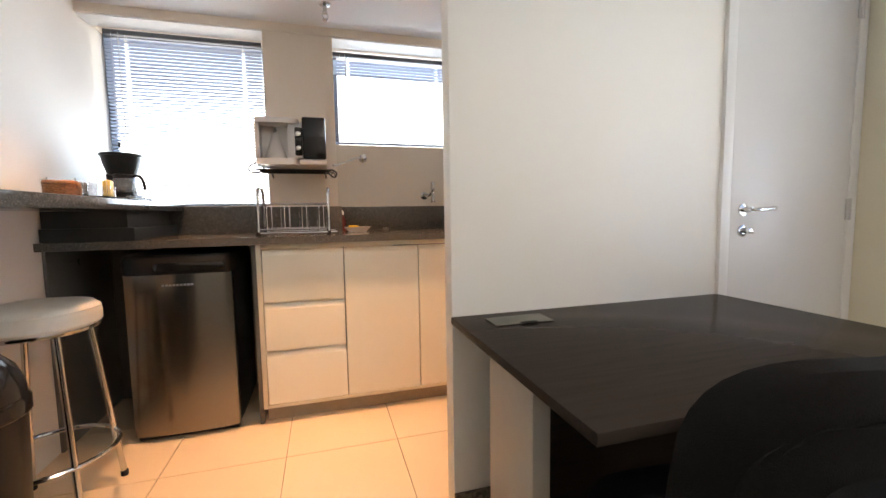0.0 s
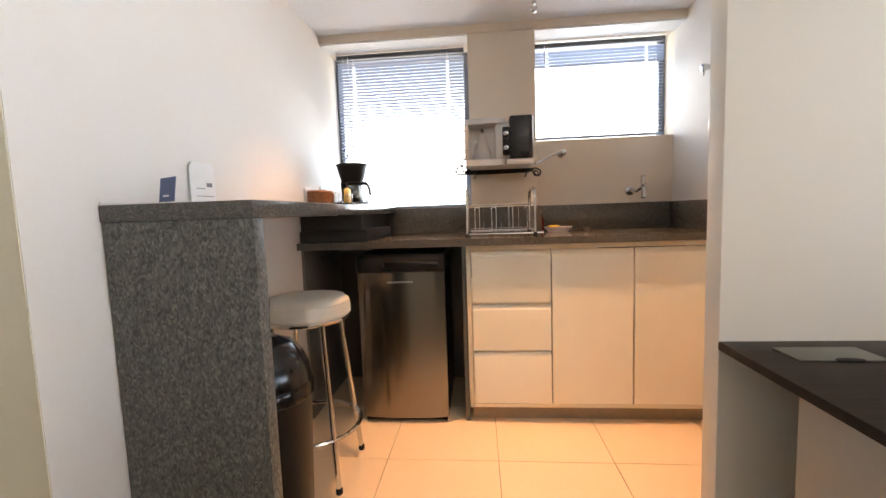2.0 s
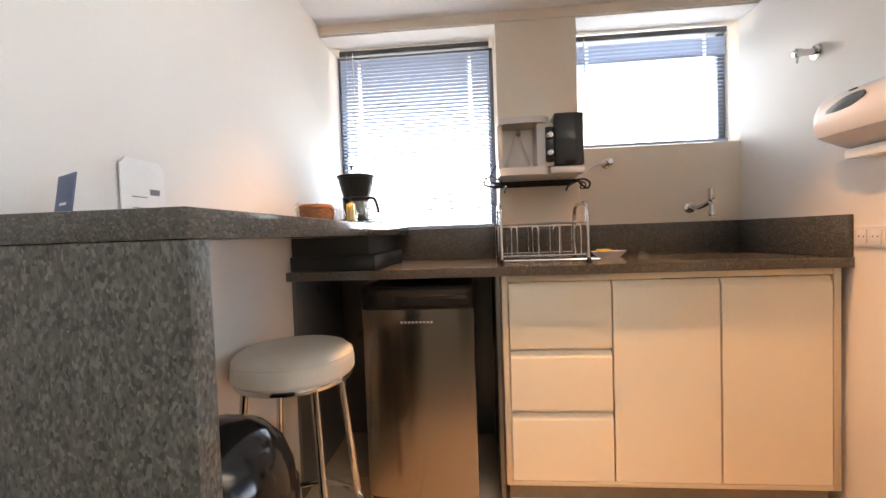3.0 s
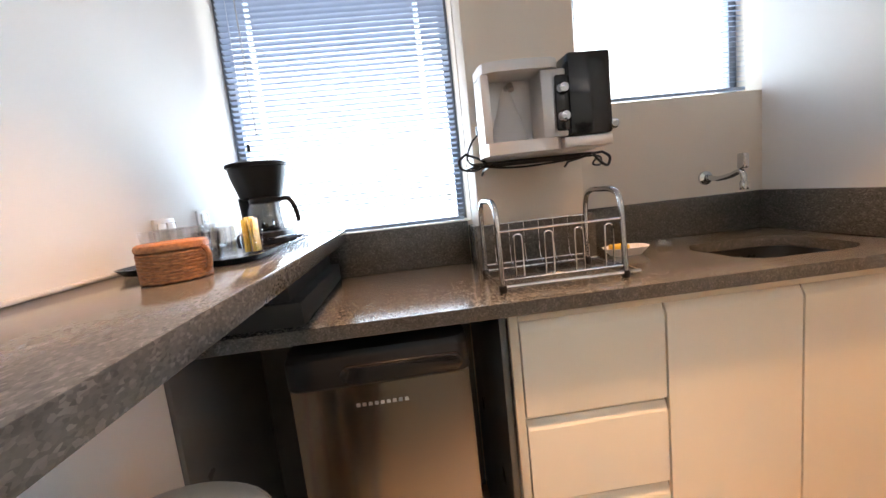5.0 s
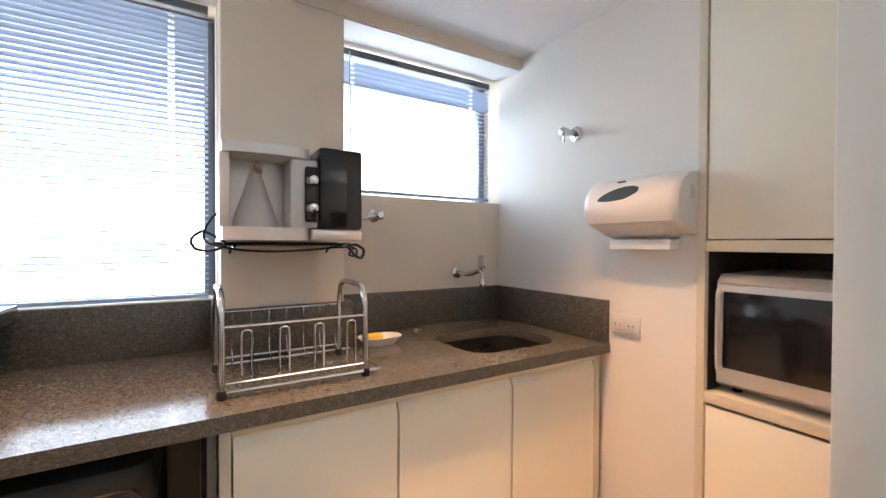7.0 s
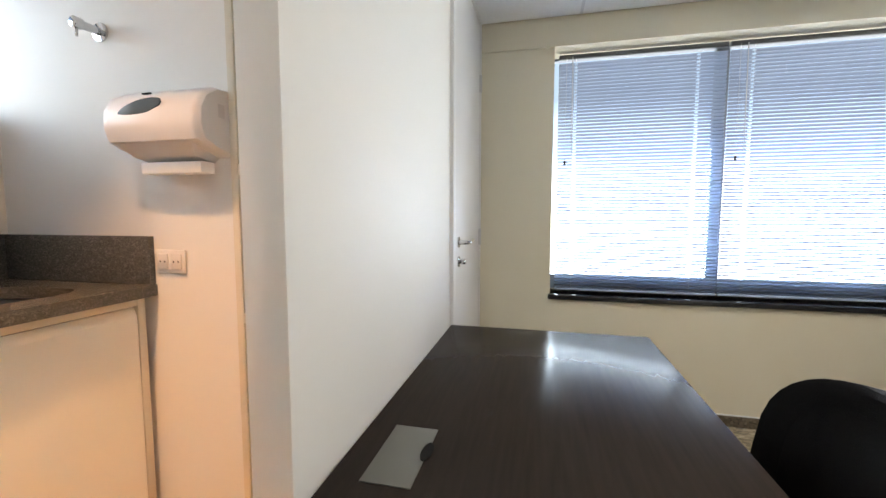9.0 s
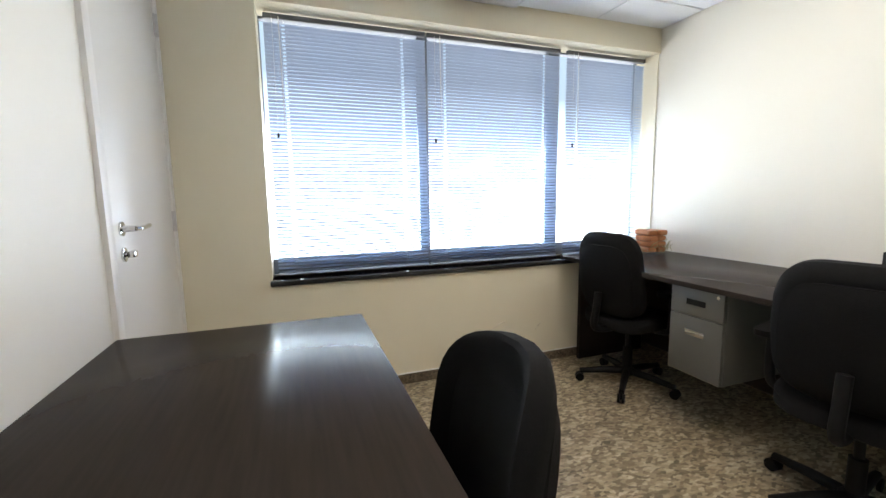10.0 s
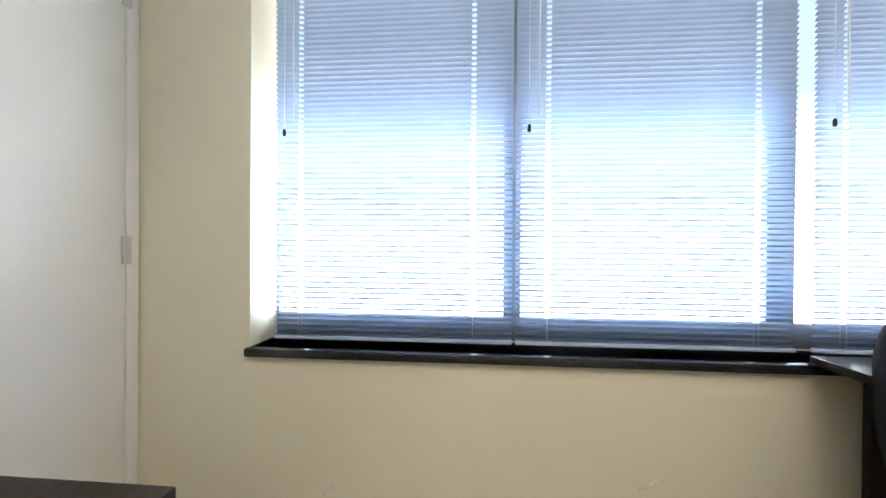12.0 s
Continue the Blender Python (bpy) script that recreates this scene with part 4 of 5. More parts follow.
for i in range(7):
    for j in range(2):
        bm = bmesh.new()
        ring_skin(bm, [[(-0.108 + 0.209 * (y - 3.03) + dx, y, z) for dx, z in ((-0.001, DZ1 - 0.10 + 0.011 * i), (0.001, DZ1 - 0.10 + 0.011 * i), (0.001, DZ1 - 0.095 + 0.011 * i), (-0.001, DZ1 - 0.095 + 0.011 * i))] for y in (3.075 + 0.06 * j, 3.12 + 0.06 * j)])
        part("vent_slot", bm, M["slot"], wd)
cable = thing("power_cable", "black power cable hanging below the shelf", "cable", (0.1, 3.02, 1.33))
part("cord", tube(arc([(-0.08, 3.12, 1.47), (-0.12, 3.10, 1.43), (-0.135, 3.09, 1.375), (-0.08, 3.06, 1.352), (0.02, 3.06, 1.342), (0.14, 3.06, 1.346), (0.23, 3.06, 1.354), (0.29, 3.08, 1.35), (0.30, 3.10, 1.325), (0.28, 3.11, 1.33), (0.285, 3.08, 1.352)]), 0.0032, 8), M["black_plastic"], cable)
part("coil", tube(arc([(-0.14, 3.11, 1.40), (-0.165, 3.09, 1.378), (-0.158, 3.07, 1.352), (-0.12, 3.06, 1.345), (-0.085, 3.06, 1.362), (-0.11, 3.08, 1.384)]), 0.0038, 8, closed=True), M["black_plastic"], cable)
part("coil", tube(arc([(0.25, 3.045, 1.36), (0.275, 3.04, 1.33), (0.298, 3.045, 1.32), (0.308, 3.05, 1.345), (0.285, 3.05, 1.362)]), 0.0045, 8, closed=True), M["black_plastic"], cable)
part("plug", box(-0.098, -0.0755, 3.095, 3.125, 1.455, 1.485, bevel=0.004), M["black_plastic"], cable)
valve = thing("wall_valve", "chrome angle valve feeding the water dispenser", "valve", (0.50, BY, 1.48))
part("rosette", lathe([(0.028, 0), (0.027, 0.006), (0.012, 0.012), (0.010, 0.05)], segments=20), M["chrome"], valve).matrix_basis = pose(0.50, BY - 0.0005, 1.484, 90)
part("body", lathe([(0.016, 0), (0.019, 0.005), (0.019, 0.03), (0.012, 0.036)], segments=16), M["chrome"], valve).matrix_basis = pose(0.50, BY - 0.048, 1.484, 90)
part("hose", tube(arc([(0.495, BY - 0.06, 1.482), (0.43, BY - 0.085, 1.468), (0.37, 3.33, 1.44), (0.32, 3.2, 1.41), (0.294, 3.15, 1.40)]), 0.0065, 8), M["silver"], valve)

rack = thing("dish_rack", "chrome wire dish rack with rubber feet", "dish rack", (0.09, 3.0, 0.994))
RX0, RX1, RY0, RY1 = -0.105, 0.253, 2.885, 3.135
for x in (RX0, RX1):
    part("end_hoop", tube(arc([(x, RY0, 1.004), (x, RY0 + 0.004, 1.11), (x, RY0 + 0.012, 1.212), (x, RY0 + 0.05, 1.244), (x, (RY0 + RY1) / 2, 1.248), (x, RY1 - 0.05, 1.244), (x, RY1 - 0.012, 1.212), (x, RY1 - 0.004, 1.11), (x, RY1, 1.004)], 5), 0.0085, 10), M["chrome"], rack)
    for y in (RY0, RY1):
        part("rubber_foot", lathe([(0.011, 0), (0.013, 0.003), (0.013, 0.018), (0.010, 0.022)], (x, y, 0.9945), 12), M["black_plastic"], rack)
for y, z in ((RY0, 1.03), (RY1, 1.03), (RY0 + 0.004, 1.165), (RY1 - 0.004, 1.165)):
    part("rail", tube([(RX0, y, z), (RX1, y, z)], 0.0032, 8), M["chrome"], rack)
for k in range(4):
    x = RX0 + 0.055 + 0.088 * k
    part("plate_loop", tube(arc([(x - 0.012, RY0 + 0.01, 1.03), (x - 0.012, RY0 + 0.01, 1.13), (x - 0.008, RY0 + 0.01, 1.15), (x + 0.008, RY0 + 0.01, 1.15), (x + 0.012, RY0 + 0.01, 1.13), (x + 0.012, RY0 + 0.01, 1.03)]), 0.0028, 8), M["chrome"], rack)
for k in range(7):
    x = RX0 + 0.04 + 0.051 * k
    part("cross_wire", tube(arc([(x, RY0, 1.03), (x, 2.95, 1.022), (x, 3.05, 1.022), (x, RY1 - 0.006, 1.04), (x, RY1 - 0.004, 1.165)], 4), 0.0015, 6), M["chrome"], rack)
part("base_rim", tube([(RX0 - 0.005, RY0 - 0.004, 1.010), (RX1 + 0.04, RY0 - 0.004, 1.010), (RX1 + 0.04, RY1 + 0.004, 1.010), (RX0 - 0.005, RY1 + 0.004, 1.010)], 0.0062, 8, closed=True), M["chrome"], rack)

soap = thing("soap_bottle", "red-brown dish soap bottle beside the rack", "bottle", (0.343, 3.36, 0.994))
part("bottle", lathe([(0.024, 0.0006), (0.027, 0.01), (0.027, 0.075), (0.02, 0.092), (0.011, 0.10), (0.011, 0.108)], (0.343, 3.36, 0.994), 20), M["amber_soap"], soap)
part("cap", lathe([(0.013, 0.1085), (0.013, 0.125), (0.006, 0.132), (0.004, 0.138)], (0.343, 3.36, 0.994), 16), M["white_plastic"], soap)
dish = thing("sponge_dish", "white plastic dish holding a yellow sponge", "dish", (0.43, 3.205, 0.994))
bm = bmesh.new()
ring_skin(bm, [rounded(0.11, 0.075, 0.035, 0.9946, 5, 0.43, 3.205), rounded(0.165, 0.105, 0.048, 1.024, 5, 0.43, 3.205), rounded(0.157, 0.097, 0.046, 1.024, 5, 0.43, 3.205), rounded(0.102, 0.067, 0.032, 0.999, 5, 0.43, 3.205)])
part("bowl", bm, M["white_plastic"], dish)
sp = thing("sponge", "yellow kitchen sponge in the white dish", "sponge", (0.405, 3.205, 1.0))
part("foam", box(0.375, 0.435, 3.18, 3.227, 1.0005, 1.034, bevel=0.005), M["yellow"], sp)
soapcup = thing("sink_glass", "small clear glass beside the sink", "glass", (0.62, 3.27, 0.994))
part("bowl", lathe([(0.002, 0.0006), (0.026, 0.0006), (0.03, 0.02), (0.028, 0.02), (0.024, 0.004), (0.002, 0.004)], (0.62, 3.27, 0.994), 18, caps=False), M["glass"], soapcup)

tap = thing("sink_tap", "chrome wall-mounted sink tap with lever", "tap", (0.927, BY, 1.19))
part("rosette", lathe([(0.030, 0), (0.029, 0.008), (0.014, 0.014), (0.013, 0.03)], segments=20), M["chrome"], tap).matrix_basis = pose(0.927, BY - 0.0005, 1.230, 90)
part("spout", tube(arc([(0.927, BY - 0.028, 1.230), (0.932, BY - 0.07, 1.224), (0.938, BY - 0.13, 1.234), (0.942, BY - 0.17, 1.247), (0.944, BY - 0.185, 1.232), (0.944, BY - 0.187, 1.202)]), 0.011, 12), M["chrome"], tap)
part("handle", box(0.932, 0.956, BY - 0.20, BY - 0.165, 1.257, 1.315, bevel=0.006), M["chrome"], tap)
part("nozzle", lathe([(0.014, 0), (0.015, 0.004), (0.015, 0.028), (0.012, 0.032)], (0.944, BY - 0.187, 1.177), 16), M["chrome"], tap)

sv = thing("shut_off_valve", "chrome stop valve with round handle on the wall", "valve", (RX, 2.95, 1.80))
part("flange", lathe([(0.030, 0), (0.030, 0.006), (0.018, 0.010)], segments=24), M["chrome"], sv).matrix_basis = pose(RX - 0.0005, 2.95, 1.82, 0, -90, 0)
part("handle", lathe([(0.013, 0.0105), (0.013, 0.06), (0.017, 0.063), (0.017, 0.085), (0.013, 0.088)], segments=24), M["chrome"], sv).matrix_basis = pose(RX - 0.0005, 2.95, 1.82, 0, -90, 0)
part("lever", tube([(RX - 0.075, 2.95, 1.806), (RX - 0.077, 2.95, 1.778)], 0.004, 8), M["chrome"], sv)

pt = thing("paper_towel_dispenser", "white plastic paper towel dispenser with smoked window", "dispenser", (RX, 2.655, 1.375))
bm = bmesh.new()
prof = [(0.0, 1.40), (0.085, 1.425), (0.118, 1.44), (0.132, 1.48), (0.128, 1.53), (0.105, 1.57), (0.06, 1.597), (0.0, 1.602)]
ring_skin(bm, [[(RX - 0.0005 - d * s, y, 1.5 + (z - 1.5) * s2) for d, z in prof] for y, s, s2 in ((2.466, 0.9, 0.93), (2.476, 0.98, 0.99), (2.491, 1, 1), (2.78, 1, 1), (2.80, 0.98, 0.99), (2.81, 0.9, 0.93))])
part("cover", bm, M["white_plastic"], pt)
bm = bmesh.new()
ring_skin(bm, [[(RX - 0.002, 2.53, 1.385), (RX - 0.002, 2.76, 1.385), (RX - 0.075, 2.755, 1.40), (RX - 0.075, 2.535, 1.40)], [(RX - 0.002, 2.50, 1.415), (RX - 0.002, 2.795, 1.415), (RX - 0.11, 2.785, 1.436), (RX - 0.11, 2.51, 1.436)]])
part("throat", bm, M["white_plastic"], pt)
bm = lathe([(0.002, 0.0), (0.078, 0.0), (0.082, 0.003), (0.078, 0.006), (0.002, 0.007)], segments=28, squash=0.27)
part("level_window", bm, M["smoke"], pt, "smoked oval level window").matrix_basis = pose(RX - 0.1235, 2.67, 1.532, 90, -12, -90)
part("lock_slot", box(RX - 0.102, RX - 0.096, 2.655, 2.685, 1.578, 1.582), M["slot"], pt)
part("paper", box(RX - 0.075, RX - 0.02, 2.515, 2.735, 1.350, 1.3845, bevel=0.004), M["paper"], pt, "white folded paper towel")
part("side_label", box(RX - 0.055, RX - 0.03, 2.4645, 2.4655, 1.51, 1.55), M["silver"], pt)

# ---- kitchen: tall cupboard and microwave ----
TC = RX - 0.012
tall = thing("tall_cabinet", "cream tall cabinet with an open microwave niche", "cabinet", (1.45, 2.24, 0))
y0, y1 = PY + PT + 0.004, 2.466
for a, b in ((y0, y0 + 0.024), (y1 - 0.024, y1)):
    part("side", box(TC, 1.70, a, b, 0, KZ - 0.003, bevel=0.001), M["cabinet_edge"], tall)
for z0, z1 in ((0.07, 0.09), (0.884, 0.917), (1.347, 1.38), (KZ - 0.03, KZ - 0.004)):
    part("shelf_board", box(TC + 0.0005, 1.70, y0 + 0.0245, y1 - 0.0245, z0, z1, bevel=0.001), M["cabinet_edge"], tall)
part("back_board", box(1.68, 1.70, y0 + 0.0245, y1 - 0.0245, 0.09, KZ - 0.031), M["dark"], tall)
part("door", box(TC + 0.004, TC + 0.022, y0 + 0.028, y1 - 0.028, 0.093, 0.874, bevel=0.002), M["white_laminate"], tall)
part("door", box(TC + 0.004, TC + 0.022, y0 + 0.028, y1 - 0.028, 1.384, KZ - 0.034, bevel=0.002), M["white_laminate"], tall)
# Near-black sheet over the niche's far side only, like the back board.
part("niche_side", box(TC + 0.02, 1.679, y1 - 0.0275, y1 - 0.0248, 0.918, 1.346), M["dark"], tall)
mw = thing("microwave", "silver microwave oven with dark glass in the niche", "microwave", (1.43, 2.24, 0.917))
mx = RX + 0.025
bm = bmesh.new()
ring_skin(bm, [[(mx + 0.02, y, 0.934), (mx, y, 0.947), (mx, y, 1.252), (mx + 0.025, y, 1.277), (1.60, y, 1.282), (1.60, y, 0.934)] for y in (y0 + 0.03, y1 - 0.042)])
part("body", bm, M["silver"], mw)
part("door_frame", box(mx - 0.012, mx - 0.0005, y0 + 0.034, y1 - 0.046, 0.952, 1.247, bevel=0.006), M["silver"], mw)
part("door_glass", box(mx - 0.0145, mx - 0.0125, y0 + 0.05, y1 - 0.066, 0.997, 1.227, bevel=0.0008), M["gloss_black"], mw, "dark reflective oven glass")
part("handle", tube(arc([(mx - 0.013, y1 - 0.058, 0.997), (mx - 0.03, y1 - 0.058, 1.010), (mx - 0.03, y1 - 0.058, 1.212), (mx - 0.013, y1 - 0.058, 1.227)]), 0.006, 8), M["silver"], mw)
for y in (y0 + 0.07, y1 - 0.08):
    part("foot", lathe([(0.014, 0), (0.014, 0.0165)], (mx + 0.05, y, 0.9175), 12), M["black_plastic"], mw)

# ---- kitchen ceiling ----
for x, y in ((-0.455, 2.62), (0.60, 2.62)):
    dl = thing("downlight", "square white recessed downlight with a lit warm lamp", "downlight", (x, y, KZ), "kitchen downlights")
    bm = bmesh.new()
    rings = [[(x + w * u, y + w * v, KZ - dz) for u, v in ((-1, -1), (1, -1), (1, 1), (-1, 1))] for w, dz in ((0.056, 0.0008), (0.056, 0.007), (0.05, 0.009), (0.046, 0.009))]
    ring_skin(bm, rings, False)
    part("trim", bm, M["white_plastic"], dl)
    part("baffle", lathe([(0.062, -0.0015), (0.06, -0.0025), (0.036, -0.0025), (0.034, -0.0015)], (x, y, KZ), 4 * 7, caps=False), M["white_plastic"], dl)
    part("lamp", lathe([(0.035, -0.003), (0.03, -0.006), (0.002, -0.008)], (x, y, KZ), 20), M["lamp_glow"], dl)
spk = thing("sprinkler", "chrome pendant fire sprinkler on the ceiling", "sprinkler", (0.276, 2.99, KZ))
part("escutcheon", lathe([(0.032, -0.001), (0.028, -0.008), (0.012, -0.012)], (0.276, 2.99, KZ), 20), M["chrome"], spk)
part("pipe", lathe([(0.011, -0.0125), (0.011, -0.04), (0.014, -0.042), (0.014, -0.05)], (0.276, 2.99, KZ), 14), M["chrome"], spk)
for s in (-1, 1):
    part("yoke_arm", tube(arc([(0.276 + 0.01 * s, 2.99, KZ - 0.05), (0.276 + 0.016 * s, 2.99, KZ - 0.065), (0.276 + 0.003 * s, 2.99, KZ - 0.082)]), 0.0025, 6), M["chrome"], spk)
part("deflector", lathe([(0.004, -0.082), (0.017, -0.083), (0.017, -0.085), (0.002, -0.087)], (0.276, 2.99, KZ), 14), M["chrome"], spk)


# ---- office: desks ----
def desk(x0, x1, y0, y1, z, legs, label):
    root = thing("desk", label, "desk", ((x0 + x1) / 2, (y0 + y1) / 2, 0), "office desks")
    part("desktop", box(x0, x1, y0, y1, z - 0.026, z, bevel=0.003), M["desk"], root, "dark walnut laminate desktop")
    for x in legs:
        part("panel_leg", box(x, x + 0.05, y0 + 0.30, y1 - 0.25, 0.03, z - 0.0265, bevel=0.004), M["desk_panel"], root, "grey-beige panel leg")
        part("foot_bar", box(x - 0.005, x + 0.055, y0 + 0.10, y1 - 0.06, 0.0, 0.0295, bevel=0.004), M["desk_panel"], root)
    return root


def modesty(root, x0, x1, y, z0, z1):
    # Dark panel, run near the floor to give the shade under a desk.
    part("modesty_panel", box(x0, x1, y, y + 0.018, z0, z1), M["desk"], root)


def drawer_unit(x0, x1, y0, y1, z0, z1):
    """A hung steel drawer unit; its fronts look along +y or -y towards y0."""
    s = 1 if y1 > y0 else -1
    root = thing("drawer_pedestal", "grey steel drawer unit hung under the desk", "drawer unit", ((x0 + x1) / 2, (y0 + y1) / 2, z0), "drawer units")
    lo, hi = sorted((y0 + s * 0.02, y1))
    part("body", box(x0, x1, lo, hi, z0, z1, bevel=0.003), M["pedestal"], root)
    zs = z1 - 0.32 * (z1 - z0)
    for za, zb, dark in ((zs + 0.002, z1 - 0.003, True), (z0 + 0.003, zs - 0.002, False)):
        lo, hi = sorted((y0, y0 + s * 0.0195))
        f = part("drawer_front", box(x0 + 0.002, x1 - 0.002, lo, hi, za, zb, bevel=0.003), M["pedestal"], root)
        cx, cz = (x0 + x1) / 2, (za + zb) / 2 + (0.015 if not dark else 0.0)
        if not dark:
            cz = zb - 0.27 * (zb - za)
        lo, hi = sorted((y0 - s * 0.0015, y0 + s * 0.001))
        part("recessed_pull", box(cx - 0.05, cx + 0.05, lo, hi, cz - 0.014, cz + 0.014, bevel=0.0006), M["slot"] if dark else M["chrome"], f, "black recessed pull" if dark else "bright metal pull")
        if not dark:
            lo, hi = sorted((y0 - s * 0.004, y0 - s * 0.0016))
            part("pull_lip", box(cx - 0.05, cx + 0.05, lo, hi, cz + 0.008, cz + 0.014, bevel=0.0006), M["chrome"], f)
        else:
            part("lock", lathe([(0.008, 0), (0.008, 0.003), (0.002, 0.003)], segments=12), M["chrome"], f).matrix_basis = pose(x0 + 0.03 if s < 0 else x1 - 0.03, y0, zb - 0.02, 90 * s, 0, 0)
    return root


D1 = (PX - 0.005, 1.867, 1.102, PY - 0.004, 0.731)
d1 = desk(*D1, [0.69], "dark walnut office desk against the partition")
modesty(d1, 0.745, 1.50, 1.60, 0.06, 0.704)
part("cable_cover", box(0.752, 0.962, 1.757, 1.857, 0.7315, 0.7345, bevel=0.001), M["plate"], d1, "grey-green cable cover plate")
part("cable_slot", lathe([(0.002, 0.0), (0.034, 0.0), (0.034, 0.0012), (0.002, 0.0014)], (0.87, 1.758, 0.7346), 20, 0.35), M["slot"], d1)
drawer_unit(1.525, 1.835, 1.15, 1.70, 0.26, 0.7045)
D2 = (0.35, WX - 0.03, -0.425, SY + 0.004, 0.768)
d2 = desk(D2[0], D2[1], D2[3], D2[2], D2[4], [0.50], "long dark walnut office desk along the wall")
modesty(d2, 0.56, 2.625, -1.16, 0.06, 0.741)
# Dark board added at the window end, where only shade lies under the desk.
part("end_panel", box(2.63, 2.66, D2[3] + 0.12, D2[2] - 0.14, 0.0, D2[4] - 0.0265, bevel=0.002), M["desk"], d2)
drawer_unit(1.505, 1.785, -0.455, -0.98, 0.30, 0.741)


# ---- office: chairs ----
def pad(w, h, thick, bulge, top_narrow=0.8, power=3.2, steps=36):
    """An upholstered pad in the xz plane, facing -y, its middle at the origin."""
    def ring(inset, y):
        pts = []
        for i in range(steps):
            a = 2 * math.pi * i / steps
            c, s = math.cos(a), math.sin(a)
            u, v = math.copysign(abs(c) ** (2 / power), c), math.copysign(abs(s) ** (2 / power), s)
            narrow = 1 - (1 - top_narrow) * max(0.0, v) ** 2
            x, z = u * (w / 2 - inset) * narrow, v * (h / 2 - inset)
            pts.append((x, y + bulge * (x / (w / 2)) ** 2 * -1 + 0.03 * (z / (h / 2)) ** 2, z))
        return pts
    bm = bmesh.new()
    ring_skin(bm, [ring(0.05, -thick / 2), ring(0.012, -thick / 2 + 0.006), ring(0.0, -thick / 4), ring(0.0, thick / 4), ring(0.012, thick / 2 - 0.006), ring(0.05, thick / 2)])
    return bm


def office_chair(label, arms=True, top=0.92, wide=0.46, tall=0.50, narrow=0.9, power=4.2, curve=-0.045):
    """A swivel chair at the origin, facing +y."""
    root = tagged(new("office_chair"), label, "chair", "office chairs")
    BASE[root] = Vector((0, 0, 0))
    b = part("backrest", pad(wide, tall, 0.07, curve, narrow, power), M["fabric"], root, "black fabric backrest")
    b.matrix_basis = pose(0, -0.22, top - tall / 2, 8, 0, 0)
    part("back_shell", pad(wide * 0.86, tall * 0.82, 0.02, curve * 0.8, narrow, power), M["fabric"], b).matrix_basis = pose(0, -0.043, -0.02)
    s = part("seat", pad(0.47, 0.45, 0.08, 0.0, 0.9, 4), M["fabric"], root, "black fabric seat")
    s.matrix_basis = pose(0, 0.02, 0.45, -90, 0, 0)
    part("back_bar", tube(arc([(0, 0.0, 0.395), (0, -0.20, 0.39), (0, -0.285, 0.42), (0, -0.275, 0.52), (0, -0.262, 0.62)]), 0.022, 10), M["chair_plastic"], root)
    part("mechanism", box(-0.09, 0.09, -0.10, 0.12, 0.355, 0.405, bevel=0.01), M["chair_plastic"], root)
    part("gas_column", lathe([(0.028, 0.10), (0.028, 0.24), (0.016, 0.245), (0.016, 0.354)], segments=18), M["chair_plastic"], root)
    part("hub", lathe([(0.03, 0.065), (0.045, 0.07), (0.045, 0.10), (0.03, 0.115)], segments=18), M["chair_plastic"], root)
    for k in range(5):
        a = radians(18 + 72 * k)
        c, sn = math.cos(a), math.sin(a)
        leg = part("base_leg", tube([(0.03 * c, 0.03 * sn, 0.088), (0.15 * c, 0.15 * sn, 0.082), (0.285 * c, 0.285 * sn, 0.066)], 0.02, 10, radii=[0.024, 0.021, 0.016]), M["chair_plastic"], root)
        cb = tube([(0.285 * c + 0.020 * sn, 0.285 * sn - 0.020 * c, 0.027), (0.285 * c + 0.006 * sn, 0.285 * sn - 0.006 * c, 0.027)], 0.0265, 16)
        tube([(0.285 * c - 0.020 * sn, 0.285 * sn + 0.020 * c, 0.027), (0.285 * c - 0.006 * sn, 0.285 * sn + 0.006 * c, 0.027)], 0.0265, 16, cb)
        tube([(0.285 * c, 0.285 * sn, 0.02), (0.285 * c, 0.285 * sn, 0.062)], 0.006, 8, cb)
        part("caster", cb, M["chair_plastic"], leg)
    if arms:
        for sx in (-1, 1):
            post = part("arm_post", tube(arc([(0.18 * sx, 0.0, 0.40), (0.27 * sx, 0.0, 0.42), (0.285 * sx, 0.0, 0.50), (0.285 * sx, 0.0, 0.63)]), 0.018, 10), M["chair_plastic"], root)
            bm = bmesh.new()
            ring_skin(bm, [rounded(0.075, 0.25, 0.035, z, 4, 0.285 * sx, 0.02) for z in (0.632, 0.645, 0.655)])
            part("arm_pad", bm, M["chair_plastic"], post)
    return root


ch1 = office_chair("black fabric swivel chair pushed under the desk", False, 0.888, 0.44, 0.48, 0.92, 3.2, -0.13)
ch1.matrix_basis = pose(0.975, 1.115, 0, 0, 0, -4)
chA = office_chair("black fabric swivel armchair turned beside the window", True, 0.968)
chA.matrix_basis = pose(2.195, -0.59, 0, 0, 0, 185)
chB = copy_thing(chA, pose(1.03, -0.525, 0, 0, 0, 192))
tagged(chB, "black fabric swivel armchair facing the long desk")

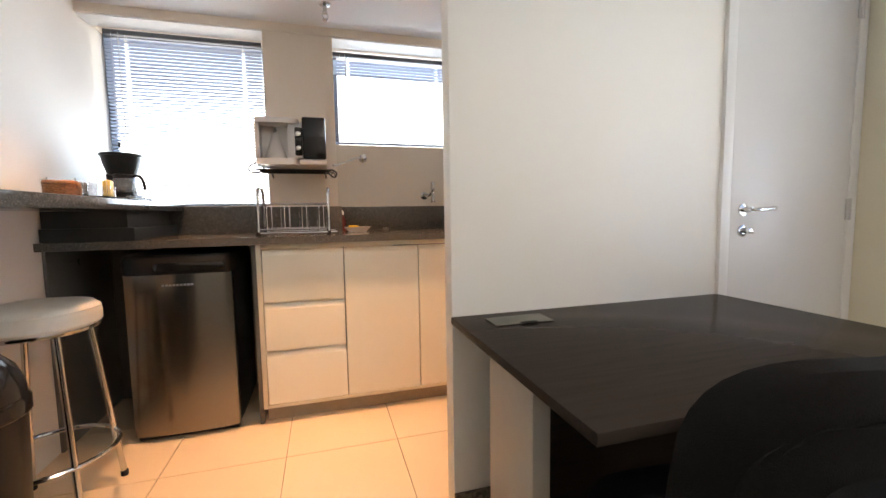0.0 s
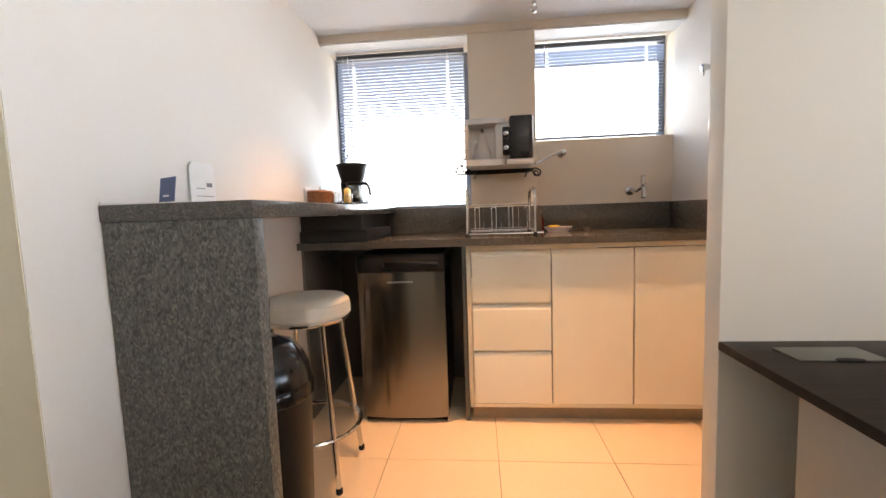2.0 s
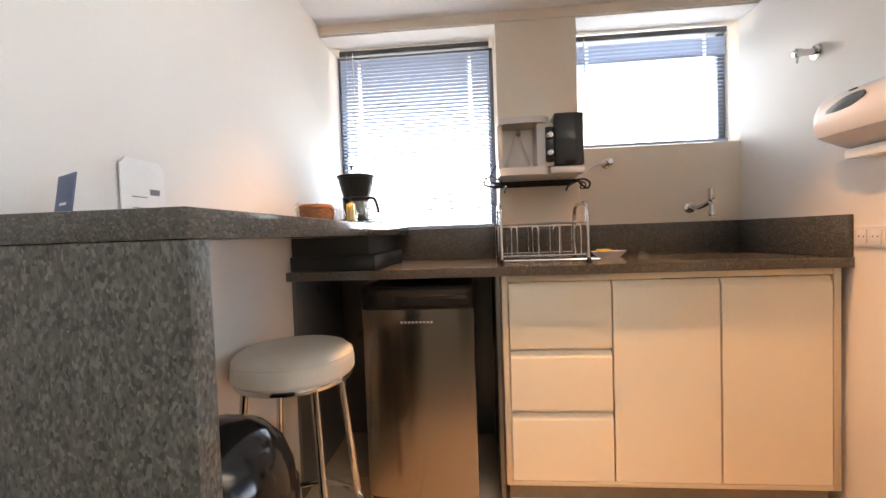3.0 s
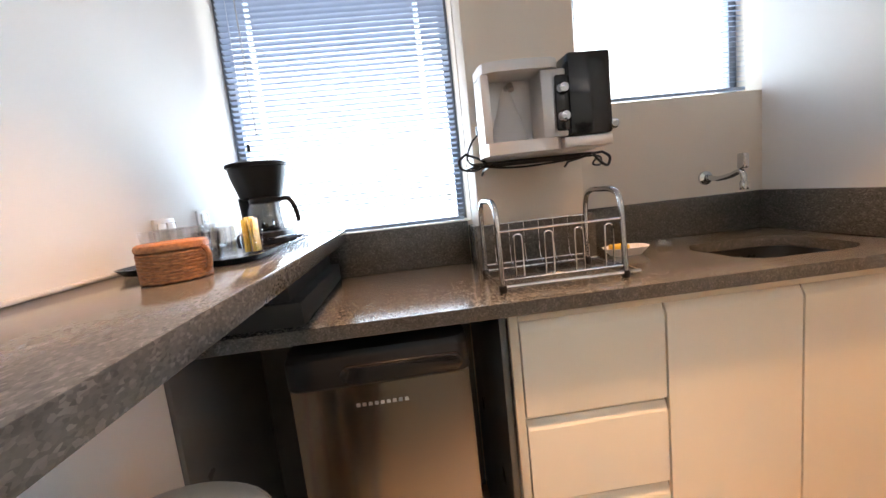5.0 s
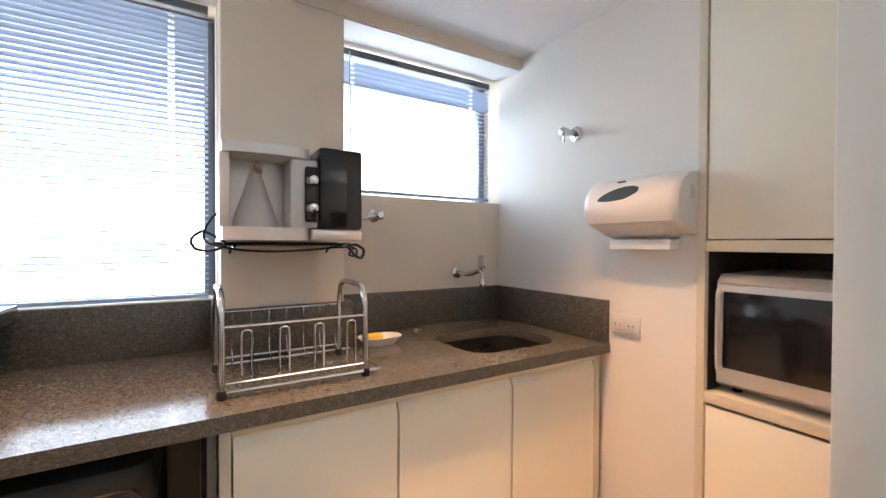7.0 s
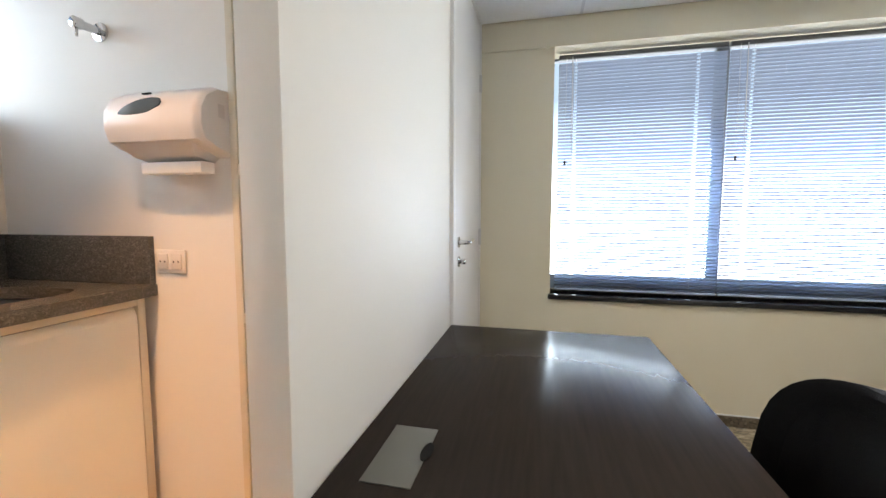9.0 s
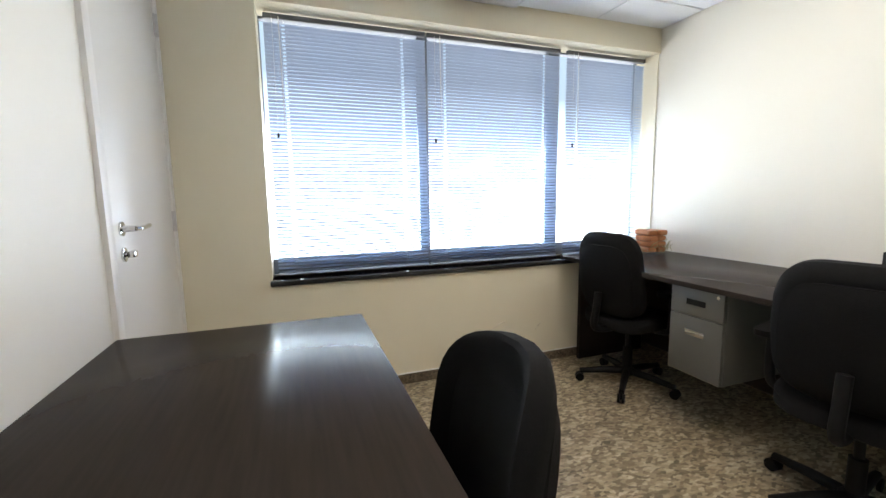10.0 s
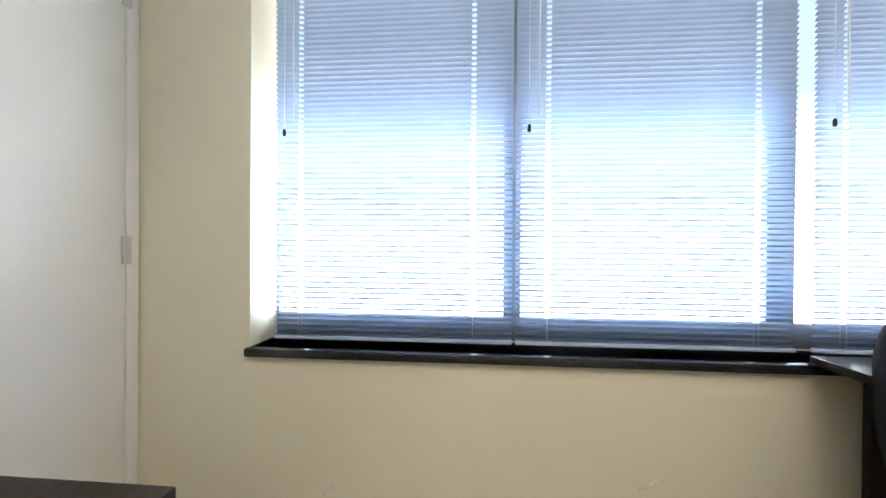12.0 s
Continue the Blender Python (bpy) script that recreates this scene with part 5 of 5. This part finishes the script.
# ---- office: on the desk, ceiling and wall marks ----
bx, by, bz = 2.54, -1.09, 0.768
orn = thing("clay_ornament", "stack of orange clay bricks in a straw nest", "ornament", (bx, by, bz))
random.seed(11)
for k in range(4):
    for j in range(2):
        b = part("brick", box(-0.075, 0.075, -0.037, 0.037, 0, 0.037, bevel=0.011), M["brick_ornament"], orn)
        b.matrix_basis = pose(bx + 0.01 * random.uniform(-1, 1), by + (j - 0.5) * 0.078, bz + 0.008 + 0.0405 * k, 0, 0, random.uniform(-6, 6))
bm = bmesh.new()
for i in range(90):
    a, r = random.uniform(0, 6.283), random.uniform(0.07, 0.13)
    x, y, z = bx + r * math.cos(a) * 1.1, by + r * math.sin(a), bz + random.uniform(0.004, 0.05)
    d = a + random.uniform(0.9, 2.2)
    l = random.uniform(0.03, 0.08)
    tube(arc([(x, y, z), (x + l * math.cos(d) * 0.5, y + l * math.sin(d) * 0.5, z + random.uniform(0, 0.04)), (x + l * math.cos(d), y + l * math.sin(d), max(bz + 0.003, z + random.uniform(-0.03, 0.06)))], 3), 0.0013, 4, bm)
for i in range(14):
    x, y = bx + random.uniform(-0.08, 0.08), by + random.uniform(-0.07, 0.07)
    tube(arc([(x, y, bz + 0.16), (x + random.uniform(-0.02, 0.02), y, bz + 0.165), (x + random.uniform(-0.05, 0.05), y + random.uniform(-0.03, 0.03), bz + random.uniform(0.15, 0.19))], 3), 0.0013, 4, bm)
nest = part("straw_nest", bm, M["straw"], orn, "dry straw strands")
tagged(nest, kind="stuff")

td = thing("tape_dispenser", "dark tape dispenser standing on the long desk", "tape dispenser", (1.235, -1.18, 0.7680))
part("base", box(1.165, 1.305, -1.21, -1.15, 0.7685, 0.8080, bevel=0.008), M["black_plastic"], td)
bm = tube([(1.25, -1.195, 0.8480), (1.25, -1.165, 0.8480)], 0.042, 24)
part("tape_roll", bm, M["smoke"], td)
part("core", tube([(1.25, -1.198, 0.8480), (1.25, -1.162, 0.8480)], 0.022, 20), M["white_plastic"], td)
part("post", box(1.295, 1.302, -1.205, -1.155, 0.8085, 0.9180, bevel=0.002), M["black_plastic"], td)

vent = thing("ceiling_vent", "grey slotted air vent in the office ceiling", "vent", (2.51, 0.21, OZ))
VX0, VX1, VY0, VY1 = 2.338, 2.69, -0.058, 0.49
part("backing", box(VX0, VX1, VY0, VY1, OZ - 0.0075, OZ - 0.0055), M["slot"], vent)
for a in ((VX0, VX0 + 0.02, VY0, VY1), (VX1 - 0.02, VX1, VY0, VY1), (VX0 + 0.0205, VX1 - 0.0205, VY0, VY0 + 0.02), (VX0 + 0.0205, VX1 - 0.0205, VY1 - 0.02, VY1)):
    part("frame", box(*a, OZ - 0.016, OZ - 0.008, bevel=0.001), M["t_bar"], vent)
sl = mesh_of("slat", box(-0.0085, 0.0085, VY0 + 0.021, VY1 - 0.021, -0.0012, 0.0012), M["t_bar"])
for k in range(16):
    part("slat", sl, None, vent).matrix_basis = pose(VX0 + 0.034 + 0.0208 * k, 0, OZ - 0.014, 0, 28, 0)
# Panels for the two unseen lamps; the second is only there for fill.
for x, y in ((1.50, -0.28), (0.80, 0.35)):
    cl = thing("unseen_luminaire", "unseen lit ceiling luminaire placed to light the office", "ceiling light", (x, y, OZ), "office luminaires")
    part("frame", box(x - 0.62, x + 0.62, y - 0.29, y + 0.29, OZ - 0.008, OZ - 0.005, bevel=0.001), M["t_bar"], cl)
    part("diffuser", box(x - 0.59, x + 0.59, y - 0.26, y + 0.26, OZ - 0.012, OZ - 0.0085), M["panel_glow"], cl)

random.seed(5)
for y, z, w, h in ((0.048, 0.305, 0.085, 0.010), (-0.267, 0.262, 0.05, 0.012), (1.17, 0.22, 0.05, 0.010), (-0.10, 0.215, 0.04, 0.006)):
    bm = bmesh.new()
    n = 14
    ring_skin(bm, [[(WX - dx, y + w * (u - 0.5) * 1.0, z + h * (math.sin(3.1 * u + 1) + off + 0.25 * math.sin(23 * u)) + 0.02 * (0.5 - u)) for dx, off in ((0.0003, -0.4), (0.004, -0.2), (0.003, 0.3), (0.0003, 0.4))] for u in [k / n for k in range(n + 1)]])
    single("paint_flake", bm, M["peel"], "peeling strip of cream paint under the window", "paint flake", "paint flakes")

# ---- kitchen floor tiles ----
TS, TG = 0.512, 0.0028
tile_me = mesh_of("tile", box(-TS / 2 + TG / 2, TS / 2 - TG / 2, -TS / 2 + TG / 2, TS / 2 - TG / 2, -0.0055, 0.0, bevel=0.0012, segments=1), M["tile"])
for i in range(-3, 4):
    for j in range(-1, 3):
        x0, x1, y0, y1 = 0.019 + TS * i, 0.019 + TS * (i + 1), 2.47 + TS * (j - 1), 2.47 + TS * j
        cx0, cx1, cy0, cy1 = max(x0, LX - 0.02), min(x1, 1.70), max(y0, PY + 0.003), min(y1, BY)
        if cx1 - cx0 < 0.02 or cy1 - cy0 < 0.02:
            continue
        if (cx0, cx1, cy0, cy1) == (x0, x1, y0, y1):
            part("tile", tile_me, None, kitchen_floor).location = ((x0 + x1) / 2, (y0 + y1) / 2, 0)
        else:
            part("tile", box(cx0 + TG / 2, cx1 - TG / 2, cy0 + TG / 2, cy1 - TG / 2, -0.0055, 0.0, bevel=0.0012, segments=1), M["tile"], kitchen_floor)
